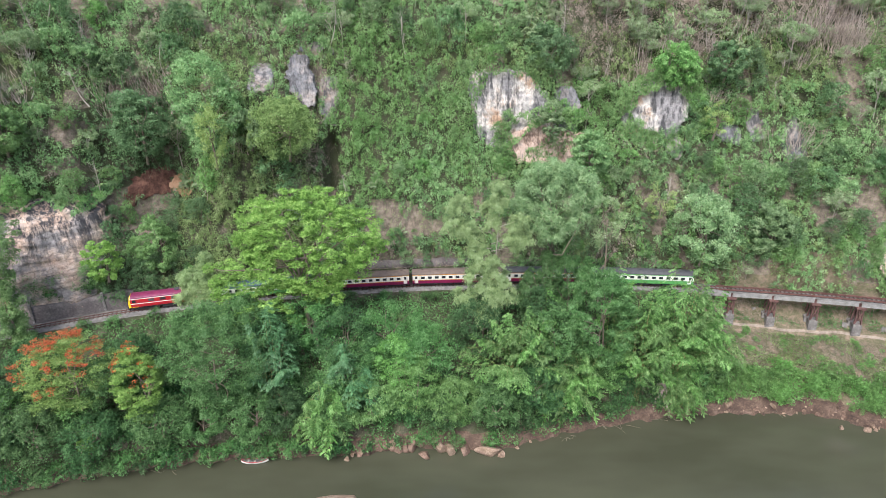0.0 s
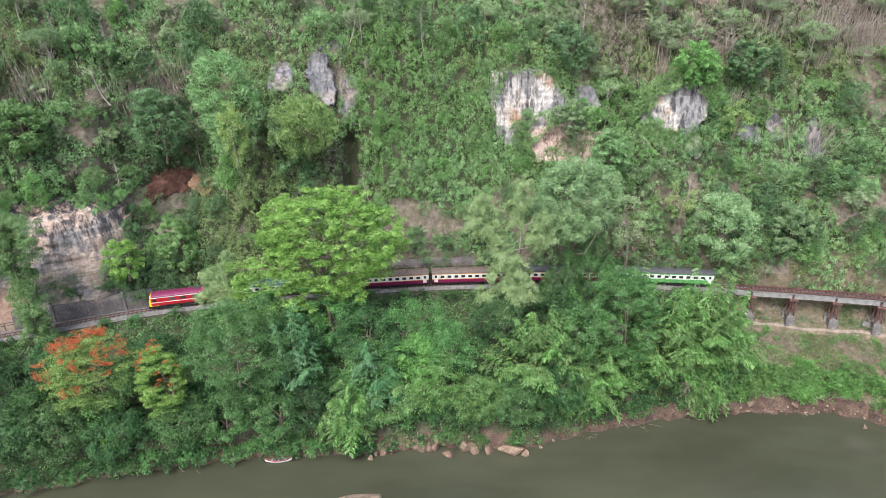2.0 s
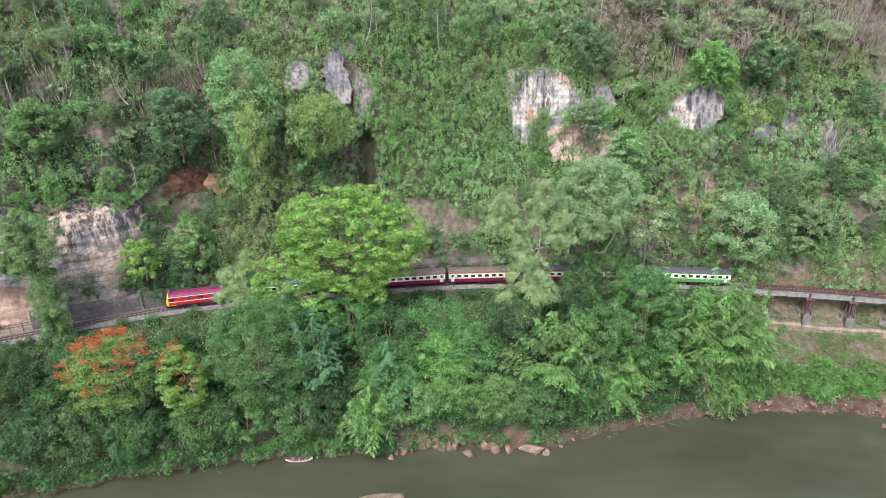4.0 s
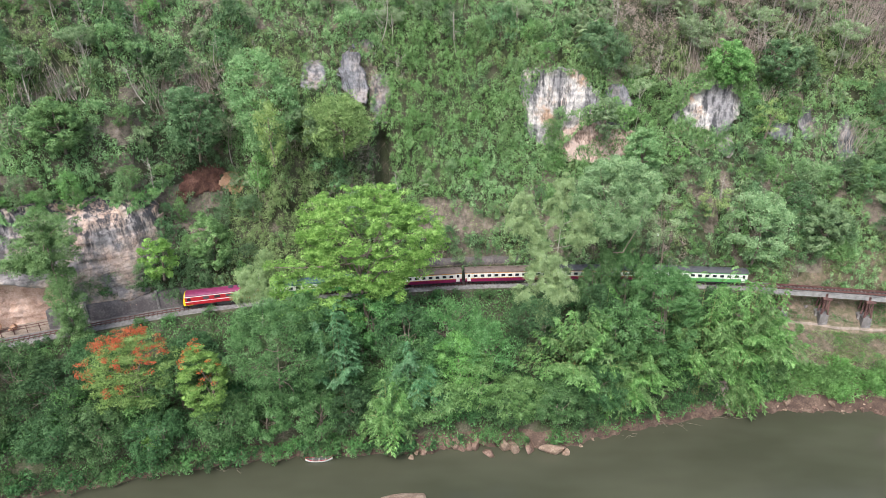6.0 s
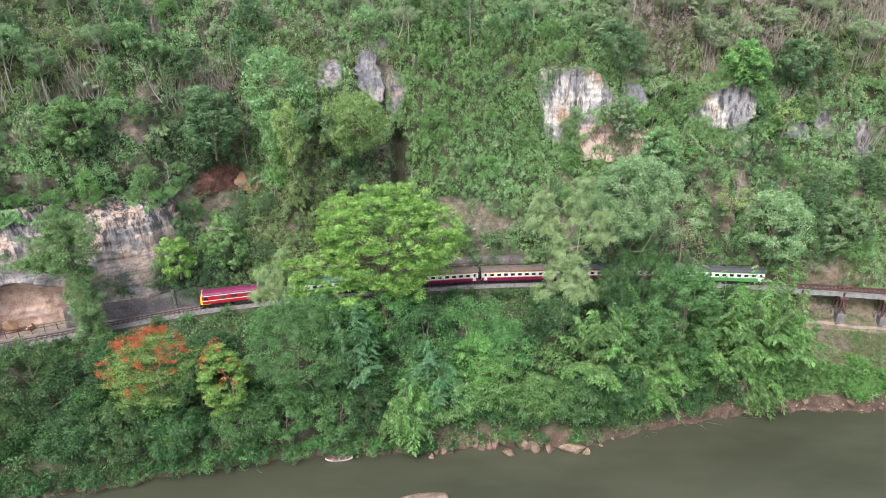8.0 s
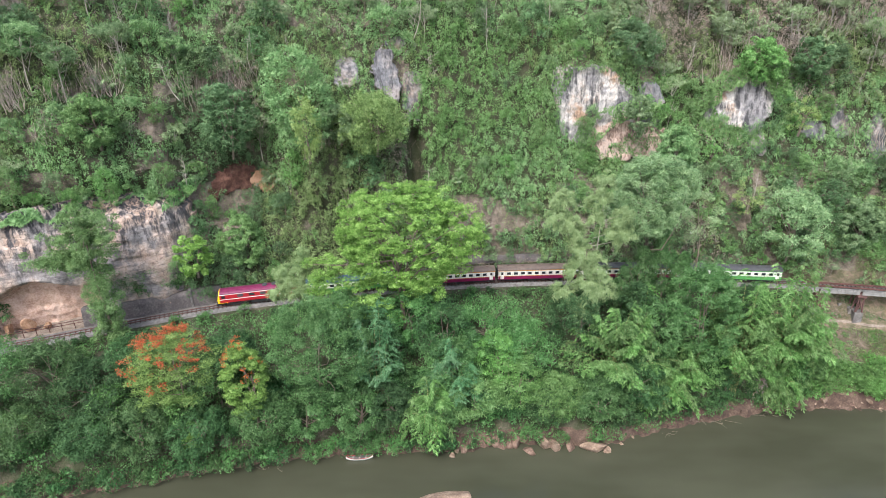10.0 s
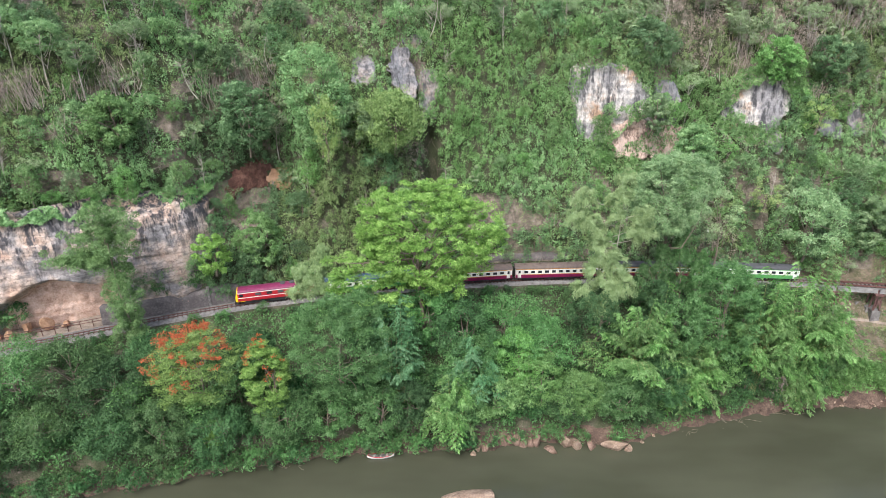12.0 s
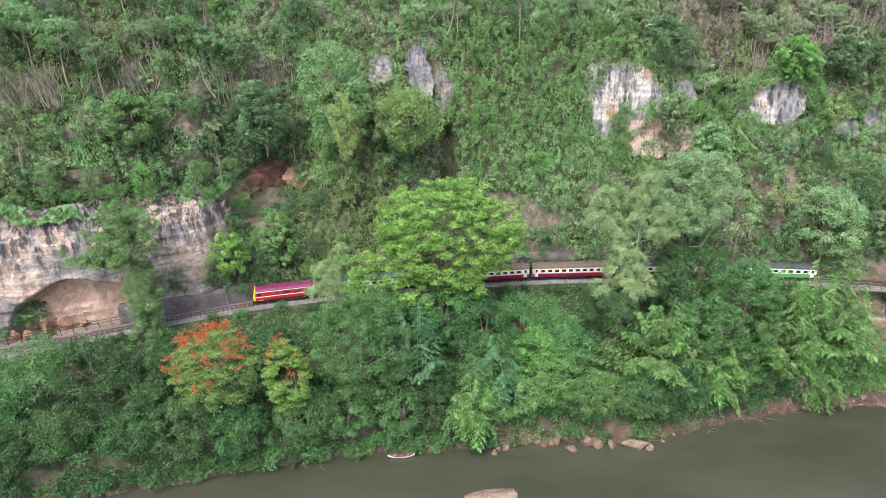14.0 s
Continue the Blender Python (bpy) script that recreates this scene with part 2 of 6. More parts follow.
L_FLAME = foliage("flame_tree_leaves", (0.06, 0.14, 0.025), (0.15, 0.29, 0.05), (0.26, 0.43, 0.095), 0.2, (0.94, 1.02), (0.482, 0.492), (0.95, 1.05))
L_OLIVE = foliage("olive_creeper_leaves", (0.06, 0.115, 0.026), (0.155, 0.255, 0.06), (0.27, 0.39, 0.115), 0.2, (0.88, 1.0), (0.482, 0.492), (0.85, 1.15))
L_YELLOW = foliage("yellow_leaves", (0.14, 0.24, 0.035), (0.23, 0.35, 0.075), (0.33, 0.45, 0.13), 0.2, (0.9, 1.0), (0.49, 0.5), (1.0, 1.15))
L_DRY = foliage("dry_leaves", (0.14, 0.112, 0.065), (0.275, 0.225, 0.13), (0.41, 0.35, 0.215), 0.15, (0.8, 1.0), (0.49, 0.505))
BLOSSOM = foliage("flame_blossom", (0.3, 0.045, 0.012), (0.46, 0.095, 0.024), (0.54, 0.165, 0.045), 0.2, (0.92, 0.98), (0.496, 0.508), (0.9, 1.05))


# ---- mesh helpers ----
def smooth(a, b, x):
    t = np.clip((np.asarray(x, float) - a) / (b - a), 0, 1)
    return t * t * (3 - 2 * t)


def wavy(x, y, z=0.0, seed=0):
    """Cheap smooth noise of an array, about -1 to 1."""
    s = seed * 1.7
    return (np.sin(x * 1.0 + 1.3 * np.sin(y * 0.7 + s) + s) + np.sin(y * 1.1 + 1.7 * np.sin(z * 0.9 + s * 2) + 2 * s) + np.sin((x + z) * 1.9 + (y - x) * 0.8 + 3 * s) * 0.6 + np.sin(z * 1.3 + x * 0.5 + s)) / 3.6


def solid(name, verts, faces, mats, parent=None, slots=None, shade=False):
    """One mesh object from arrays; faces is an (n, 4) or (n, 3) array or a list."""
    me = bpy.data.meshes.new(name)
    if isinstance(faces, np.ndarray):
        n, k = faces.shape
        me.vertices.add(len(verts))
        me.vertices.foreach_set("co", np.asarray(verts, np.float32).ravel())
        me.loops.add(n * k)
        me.loops.foreach_set("vertex_index", faces.astype(np.int32).ravel())
        me.polygons.add(n)
        me.polygons.foreach_set("loop_start", np.arange(0, n * k, k, dtype=np.int32))
        me.update(calc_edges=True)
    else:
        me.from_pydata([tuple(v) for v in verts], [], faces)
    for m in mats if isinstance(mats, (list, tuple)) else [mats]:
        me.materials.append(m)
    if slots is not None:
        me.polygons.foreach_set("material_index", np.asarray(slots, np.int32))
    if shade:
        me.polygons.foreach_set("use_smooth", np.ones(len(me.polygons), bool))
    me.update()
    ob = new(name, me)
    ob.parent = parent
    return ob


def part(name, bm, material, parent, label=""):
    me = bpy.data.meshes.new(name)
    bm.to_mesh(me)
    bm.free()
    for m in material if isinstance(material, (list, tuple)) else [material]:
        me.materials.append(m)
    ob = new(name, me)
    ob.parent = parent
    return tagged(ob, label)


def box(bm, x0, x1, y0, y1, z0, z1, bevel=0.0, m=None, slot=0):
    made = bmesh.ops.create_cube(bm, size=1.0)["verts"]
    for v in made:
        v.co = Vector(((x0 + x1) / 2 + v.co.x * (x1 - x0), (y0 + y1) / 2 + v.co.y * (y1 - y0), (z0 + z1) / 2 + v.co.z * (z1 - z0)))
    fs = {f for v in made for f in v.link_faces}
    for f in fs:
        f.material_index = slot
    if bevel:
        es = list({e for v in made for e in v.link_edges})
        made = list({v for f in bmesh.ops.bevel(bm, geom=es, offset=bevel, segments=1, affect="EDGES")["faces"] for v in f.verts} | {v for v in made if v.is_valid})
    if m is not None:
        bmesh.ops.transform(bm, matrix=m, verts=made)
    return made


def grid_faces(nx, ny):
    i = np.arange(nx * ny).reshape(ny, nx)
    return np.stack([i[:-1, :-1], i[:-1, 1:], i[1:, 1:], i[1:, :-1]], -1).reshape(-1, 4)


def tube(path, radii, sides=7):
    """Verts and faces of a tapered tube along a path."""
    path, radii = np.asarray(path, float), np.asarray(radii, float)
    d = np.gradient(path, axis=0)
    d /= np.linalg.norm(d, axis=1)[:, None] + 1e-9
    a = np.cross(d, (0.31, 0.9, 0.2))
    a /= np.linalg.norm(a, axis=1)[:, None] + 1e-9
    b = np.cross(d, a)
    ang = np.linspace(0, 2 * np.pi, sides, endpoint=False)
    v = path[:, None] + radii[:, None, None] * (np.cos(ang)[None, :, None] * a[:, None] + np.sin(ang)[None, :, None] * b[:, None])
    i = np.arange(len(path) * sides).reshape(-1, sides)
    j = np.roll(i, -1, 1)
    f = np.stack([i[:-1], j[:-1], j[1:], i[1:]], -1).reshape(-1, 4)
    return v.reshape(-1, 3), f


def joined(pieces):
    vs, fs, k = [], [], 0
    for v, f in pieces:
        vs.append(v)
        fs.append(f + k)
        k += len(v)
    return np.concatenate(vs), np.concatenate(fs)


def leaf_quads(at, way, size, rng, slim=0.5, up=0.9, out=0.0):
    """A pointed leaf at each point, along way, its face turned to the sky and outwards."""
    n = len(at)
    way = way / (np.linalg.norm(way, axis=1)[:, None] + 1e-9)
    side = np.cross(way, rng.normal(size=(n, 3)) * 0.34 + (0, -0.12, up) + out)
    side /= np.linalg.norm(side, axis=1)[:, None] + 1e-9
    ln = (size * rng.uniform(0.6, 1.4, n))[:, None]
    root = at - way * ln * 0.4
    v = np.stack([root - side * ln * slim * 0.5, root + side * ln * slim * 0.5, at + way * ln * 0.6], 1)
    return v.reshape(-1, 3), np.arange(3 * n).reshape(-1, 3)


# ---- the lie of the land ----
RAIL_Z = 18.0
REAR_X = 55.2


def rail_y(x):
    x = np.clip(x, -170, 160)
    return 122.2 - 0.001645 * (x - 11.3) ** 2 - 3.1 * smooth(-62, -105, x)


def water_y(x):
    return np.interp(x, [-160, -90, -75, -65, -50, -37, -19, -6, 9, 23, 39, 54, 74, 84, 100, 160], [66, 76.9, 79.1, 82.3, 85, 86.3, 86.7, 88.4, 87.6, 92, 95.6, 97.3, 96.8, 92, 88, 78]) + 0.35 * np.sin(x * 0.9) + 0.25 * np.sin(x * 2.3 + 1)


def hill_d(x, z):
    """How far the hillside lies behind the rails at a height."""
    d = np.interp(z, [17.5, 20.5, 22, 30, 40, 50, 60, 70, 80, 110, 140], [3.6, 4.2, 5.0, 8.4, 13.5, 19.5, 24, 29, 37, 75, 130])
    left = smooth(-76, -80, x)
    d = d + left * np.interp(z, [17, 18, 36, 40, 46, 56, 66, 80], [6, 6, 3, 0, -5, -5, -2, 0])
    gully = np.exp(-(((x + 66) / 9) ** 2)) * smooth(26, 34, z) * smooth(62, 50, z)
    rise = wavy(x * 0.09, z * 0.12, 0, 3) * 2.2 + wavy(x * 0.31, z * 0.27, 0, 5) * 0.9
    right = smooth(60, 110, x) * smooth(30, 80, z) * 12
    ridge = np.exp(-(((x + 44) / 9) ** 2)) * smooth(30, 42, z) * smooth(68, 58, z)
    cleft = np.exp(-(((x + 26.4) / 1.9) ** 2)) * smooth(33, 37, z) * smooth(51, 46, z)
    return d + 6 * cleft + 7 * gully - 7 * ridge + rise * smooth(21, 28, z) + right


def bare_patch(x, z):
    """Above about 0.5 where the hillside shows dry earth."""
    knot = lambda a, b, q: wavy(x * a, z * b, 0, q) + 0.5 * wavy(x * a * 3.1, z * b * 2.7, 0, q + 1)
    wall = smooth(-29, -24, x) * smooth(10, 5, x) * smooth(33, 39, z)
    ridge = smooth(-62, -54, x) * smooth(-26, -32, x) * smooth(60, 50, z)
    foot = smooth(38, 30, z) * smooth(-22, -17, x) * smooth(6, 0, x)
    upper = smooth(20, 36, x) * smooth(56, 64, z)
    spot = lambda a, b, c, d: 1.2 * smooth(1.5, 0.5, ((x - a) / b) ** 2 + ((z - c) / d) ** 2)
    earth = spot(48, 2.6, 31.5, 3.6) + spot(77, 2.4, 37.5, 3) + spot(69.5, 3, 21.5, 2.4) + spot(85, 3, 33, 4) + spot(-99, 7, 45, 2.4)
    return knot(0.3, 0.26, 81) + 0.45 * knot(0.8, 0.9, 83) + 0.95 * foot + 0.25 * upper + 0.2 * smooth(54, 60, x) * smooth(46, 40, z) - 0.9 * wall - 0.35 * ridge + earth


def terrain():
    xs = np.concatenate([np.linspace(-900, -190, 12), np.linspace(-170, 160, 300), np.linspace(180, 900, 12)])
    rows = []
    via = smooth(57, 64, xs)
    yw, yr = water_y(xs), rail_y(xs)
    add = lambda y, z: rows.append((np.broadcast_to(y, xs.shape) + 0.0, np.broadcast_to(z, xs.shape) + 0.0))
    for y, z in ((-900, 30.0), (-300, 14.0), (-60, 6.0), (-30, 3.0), (-22, -1.5), (20, -3.0), (60, -3.0)):
        add(y, z)
    add(yw - 3, -1.5)
    add(yw - 0.5, -0.25)
    for k, z in ((0.0, 0.0), (0.25, 0.5), (0.5, 1.1), (0.8, 1.6), (1.3, 2.1), (2.0, 2.5)):
        add(yw + k + 0.25 * np.sin(xs * 1.7 + z * 3), z + 0.2 * np.sin(xs * 1.1))
    y0, z0 = yw + 2.4, 2.7 + 0.2 * np.sin(xs * 1.1)
    y1, z1 = yr - 3.4 - via * 0.4, 17.2 - via * 8.0
    for s in np.linspace(0.04, 1, 22):
        bulge = np.sin(s * np.pi)
        wob = wavy(xs * 0.35, np.full_like(xs, s * 9), 0, 2) * 0.45 * bulge
        add(y0 + (y1 - y0) * s, z0 + (z1 - z0) * (s + 0.09 * bulge * (1 - via)) + wob)
    for k in (-2.6, -2.05, -0.5, 0.5, 2.0, 3.0):
        add(yr + k + (0.5 * np.sin(xs * 0.31) + 0.22 * np.sin(xs * 0.83)) * via * (k < -1), (17.45 - via * (7.6 - (k + 2.6) * 0.7)))
    for z in np.concatenate([np.linspace(18.0, 84, 84), np.linspace(87, 140, 14)]):
        low = via * smooth(24, 18, z)
        add(yr + hill_d(xs, z) - 0.3 * low, np.full_like(xs, z) - low * 3.2)
    add(rows[-1][0] + 250, 175.0)
    add(rows[-1][0] + 600, 190.0)
    ys, zs = np.array([r[0] for r in rows]), np.array([r[1] for r in rows])
    v = np.stack([np.broadcast_to(xs, ys.shape), ys, zs], -1).reshape(-1, 3)
    f = grid_faces(len(xs), len(rows))
    mid = v[f].mean(1)
    slots = np.zeros(len(f), int)
    slots[(mid[:, 2] < 2.6) & (mid[:, 1] > 50)] = 1
    right = (mid[:, 0] > 55 + 2 * np.sin(mid[:, 1])) & (mid[:, 1] < rail_y(mid[:, 0]) + 7) & (mid[:, 2] > 2.6)
    slots[right] = 2
    off = mid[:, 1] - rail_y(mid[:, 0])
    slots[right & (np.abs(off + 2.32 - 0.5 * np.sin(mid[:, 0] * 0.31) - 0.22 * np.sin(mid[:, 0] * 0.83)) < 0.26) & (mid[:, 2] < 14)] = 3
    slots[(mid[:, 2] > 20) & (mid[:, 2] < 86) & (off > 2.5) & (bare_patch(mid[:, 0], mid[:, 2]) > 0.4)] = 4
    slots[(mid[:, 0] < -88) & (off > 1.7) & (off < 12) & (mid[:, 2] < 23)] = 3
    ob = solid("ground", v, f, [SOIL_GAP_SHADE, CLAY, SLOPE, PATH, LITTER], None, slots, True)
    return tagged(ob, "steep jungle hillside and river bank of brown soil", "hillside", kind="structure")


ground = terrain()


def river():
    m, n, link, b = shader("river_water", 0.12)
    r = ramp(n, [(0.35, (0.046, 0.049, 0.032)), (0.65, (0.065, 0.068, 0.045))])
    link(tex(n, link, 0.03, 3, (1, 2.5, 1)), r.inputs[0])
    link(r.outputs[0], b.inputs["Base Color"])
    b.inputs["Specular IOR Level"].default_value = 0.5
    bump(n, link, b, tex(n, link, 0.9, 4, (1, 1.6, 1)), 0.12, 0.08)
    bm = bmesh.new()
    bmesh.ops.create_grid(bm, x_segments=8, y_segments=4, size=1)
    for v in bm.verts:
        v.co = Vector((v.co.x * 900, 40 + v.co.y * 64, 0))
    ob = part("water", bm, m, None)
    return tagged(ob, "calm murky green-brown river with faint ripples", "river", kind="structure")


river()


# ---- rock faces ----
def rock_face(name, label, x0, x1, z0, z1, base, mat, seed, step=0.35, rough=0.5, ragged=1.2, cave=None, power=3, shear=0.0, blocks=0.55):
    """A sheet of broken rock over the hillside; base(x, z) gives its depth."""
    xs, zs = np.arange(x0, x1, step), np.arange(z0, z1, step)
    X, Z = np.meshgrid(xs, zs)
    Y = base(X, Z)
    beds = np.floor(Z * 0.62 + 0.35 * wavy(X * 0.25, Z * 0.3, 0, seed + 7))
    block = np.sin(beds * 12.9 + np.floor(X * 0.4 + 0.7 * np.sin(beds * 3.1)) * 7.3 + seed)
    Y = Y - rough * (wavy(X * 0.7, Z * 0.2, 0, seed) + 0.45 * np.abs(wavy(X * 0.95, Z * 0.1, 0, seed + 11)) + 0.5 * wavy(X * 1.5 + 0.8 * np.sin(Z * 0.6), Z * 0.8, 0, seed + 1) + blocks * block + 0.3 * wavy(X * 5.1, Z * 3.7, 0, seed + 3))
    if cave:
        Y = Y + cave(X, Z)
    mx, mz = (X - (x0 + x1) / 2) / ((x1 - x0) / 2), (Z - (z0 + z1) / 2) / ((z1 - z0) / 2)
    mx = mx + shear * mz
    keep = np.maximum(np.abs(mx) ** power + np.abs(mz) ** power, 0) + 0.28 * ragged * (wavy(X * 0.6, Z * 0.5, 0, seed + 5) + 0.5 * wavy(X * 2.1, Z * 1.8, 0, seed + 6) + 0.3 * wavy(X * 5, Z * 4, 0, seed + 8)) < (0.75 if power < 4 else 0.97)
    f = grid_faces(len(xs), len(zs))
    f = f[keep.reshape(-1)[f].all(1)]
    used, inv = np.unique(f, return_inverse=True)
    v = np.stack([X, Y, Z], -1).reshape(-1, 3)[used]
    f = inv.reshape(-1, 4)
    n = len(v)
    back = v + (0, 1.6, 0)
    edges = np.concatenate([f[:, [0, 1]], f[:, [1, 2]], f[:, [2, 3]], f[:, [3, 0]]])
    key = {}
    for a, c in edges:
        key[(a, c)] = key.get((a, c), 0) + 1
    rim = np.array([[a, a + n, c + n, c] for a, c in key if (c, a) not in key])
    every = np.concatenate([f, rim])
    slots = np.zeros(len(every), int)
    if cave:
        mid = v[f].mean(1)
        slots[: len(f)] = cave(mid[:, 0], mid[:, 2]) > 2.5
    ob = solid(name, np.concatenate([v, back]), every, mat, None, slots)
    return tagged(ob, label, "cliff", kind="structure")


def on_hill(proud):
    return lambda x, z: rail_y(x) + hill_d(x, z) - proud


def cave_hollow(x, z):
    e = ((x + 99.5) / 11.5) ** 2 + ((z - 18) / 10.6) ** 2
    return 3.8 * smooth(1.0, 0.72, e + 0.08 * wavy(x * 1.3, z * 1.3, 0, 4))


def cliff_wall(x, z):
    return rail_y(x) + np.interp(z, [17, 19, 27, 31, 37, 42, 47], [3.7, 3.5, 3.4, 4.4, 6.4, 8.6, 10.8]) + 1.0 * smooth(-84, -76, x) * smooth(22, 30, z) + 5 * smooth(-78, -72, x) + 6 * smooth(38, 42, z + 0.8 * np.sin(x * 0.9)) * smooth(-98, -90, x)


rock_face("rock_face_cave", "warm tan limestone cliff with a shallow red cave beside the track", -150, -73.5, 14, 42, cliff_wall, [CLIFF_WARM, CAVE], 3, 0.3, 0.75, 0.6, cave_hollow, 6, blocks=0.42)
rock_face("rock_face_high", "white and grey streaked limestone cliff among creepers", 5.5, 26, 42.8, 63.8, lambda x, z: rail_y(x) + 16.4 + 0.15 * (z - 45), CLIFF, 11, 0.3, 0.6, 0.9, None, 3, 0.25, 0.15)
rock_face("rock_face_side", "pinkish weathered rock below the pale cliff", 13.5, 34, 40.5, 52, lambda x, z: rail_y(x) + 14.6 + 0.3 * (z - 43), PINKROCK, 17, 0.3, 0.5, 1.5, None, 2)
rock_face("rock_face_dark", "dark streaked limestone beside the pale cliff", 25, 32.5, 47, 60, lambda x, z: rail_y(x) + 17.6 + 0.2 * (z - 48), CLIFF_GREY, 19, 0.3, 0.5, 1.2, None, 2, 0.0, 0.12)
rock_face("rock_face_small", "grey and white streaked limestone outcrop", 41.5, 58.5, 46, 61.5, lambda x, z: rail_y(x) + 18.2 + 0.25 * (z - 48), CLIFF, 23, 0.3, 0.55, 1.1, None, 2, -0.35, 0.12)
rock_face("rock_face_scar", "narrow grey limestone scar between creepers", -36.5, -29, 53.5, 70, lambda x, z: rail_y(x) + 18.0 + 0.3 * (z - 54), CLIFF_GREY, 31, 0.25, 0.5, 2.2, None, 2, 0.3, 0.12)
SPOTS = ((-41, 62.5, 1.7, 2.4), (-26.8, 57, 1.7, 3.4), (-28.5, 67.3, 2.6, 1.2), (71.4, 51, 1.8, 2.4), (79.4, 47.3, 1.8, 3.4), (65, 48.5, 1.9, 1.6), (53, 46.4, 1.5, 2.0), (59.5, 58.5, 1.4, 1.8))
for k, (x, z, rx, rz) in enumerate(SPOTS):
    rock_face("rock_face_spot", "small weathered grey rock showing through creepers", x - rx * 1.7, x + rx * 1.7, z - rz * 1.7, z + rz * 1.7, on_hill(0.25), CLIFF_GREY, 50 + k, 0.25, 0.45, 2.6, None, 2, 0.2, 0.12)
# A sheet just proud of the hill; its dark colour paints the hollow's shade.
rock_face("rock_face_red", "red earth patch in a gully, the hollow's shade put into its colour", -73.5, -59, 36, 44.5, on_hill(0.3), REDROCK_SHADED, 37, 0.3, 0.7, 2.6, None, 2)
rock_face("rock_face_tan", "tan bare rock on the red earth patch", -65.5, -58, 36.8, 41.8, on_hill(0.7), CAVEROCK, 38, 0.3, 0.5, 1.4, None, 2)
rock_face("rock_face_low", "pale bare rock and earth slide above the viaduct", 93, 104, 20, 33, on_hill(0.5), CLIFF_WARM, 41)


# ---- plants ----
def base_empty(name, loc, label, category, group="", turn=0.0, scale=1.0):
    e = new(name)
    e.empty_display_size = 0.3
    e.location, e.rotation_euler, e.scale = loc, (0, 0, turn), (scale,) * 3
    return tagged(e, label, category, group)


def limb(a, b, r0, r1, rng, sag=0.12, n=4, sides=5):
    a, b = np.asarray(a, float), np.asarray(b, float)
    s = np.linspace(0, 1, n)[:, None]
    p = a + (b - a) * s
    p += rng.normal(size=3) * np.linalg.norm(b - a) * sag * np.sin(s * np.pi)
    return tube(p, np.linspace(r0, r1, n), sides)


def clump_leaves(cent, rad, n, size, rng, flat=0.6, droop=0.35, slim=0.55, inner=0.65):
    """Leaves in a dome round each centre."""
    k, n, size = len(cent), int(n * 2.3), size * 0.58
    c, r = np.repeat(cent, n, 0), np.repeat(rad, n)
    d = rng.normal(size=(k * n, 3))
    d += (0, -0.25, 0.55)
    d /= np.linalg.norm(d, axis=1)[:, None]
    at = c + d * (r * rng.uniform(inner, 1.05, k * n))[:, None] * (1, 1, flat)
    way = d * 0.3 + rng.normal(size=(k * n, 3)) * 0.6 + (0, 0, -droop)
    return leaf_quads(at, way, size, rng, slim, 0.7, d * 0.75)


def dome(rng, k, r, ry, z0, z1, fill=0.55, up=0.25):
    """k clump centres in the shell of a crown."""
    d = rng.normal(size=(k, 3))
    d[:, 2] += up
    d /= np.linalg.norm(d, axis=1)[:, None]
    s = rng.uniform(fill, 1.0, k) ** 0.6 * (1 + 0.28 * wavy(d[:, 0] * 2.6, d[:, 1] * 2.6, d[:, 2] * 2.6, rng.uniform(0, 9)))
    return d * s[:, None] * (r, ry, (z1 - z0) / 2) * 0.86 + (0, 0, (z0 + z1) / 2)


def broadleaf(name, loc, label, h, r, low, leaf, seed, clumps=70, per=60, size=0.5, ry=None, trunk=0.28, bark=None, flat=0.6, group="", category="tree", fork=7, slim=0.55, droop=0.35, rad=0.3, gap=0.0, turn=0.0, also=None):
    """A tapered trunk with limbs and a crown of leafy clumps."""
    rng = np.random.default_rng(seed)
    e = base_empty(name, loc, label, category, group, turn)
    cent = dome(rng, clumps, r, ry or r, low, h)
    if gap:
        cent = cent[wavy(cent[:, 0] * 3 / r, cent[:, 1] * 3 / r, cent[:, 2] * 3 / r, seed) > -gap]
    if also is not None:
        cent = np.concatenate([cent, also])
    rads = r * rng.uniform(rad * 0.7, rad * 1.25, len(cent))
    top = np.array((rng.normal() * r * 0.08, rng.normal() * r * 0.08, low + (h - low) * 0.55))
    pieces = [limb((0, 0, -1.5), top, trunk, trunk * 0.45, rng, 0.04, 6)]
    for c in cent[:: max(1, len(cent) // fork)]:
        s = rng.uniform(0.45, 0.95)
        pieces.append(limb(np.array((0, 0, -1.5)) * (1 - s) + top * s, c, trunk * 0.42, trunk * 0.08, rng))
    v, f = joined(pieces)
    solid("trunk", v, f, bark or BARK, e, None, True)
    v, f = clump_leaves(cent, rads, per, size, rng, flat, droop, slim)
    solid("crown", v, f, leaf, e)
    return e


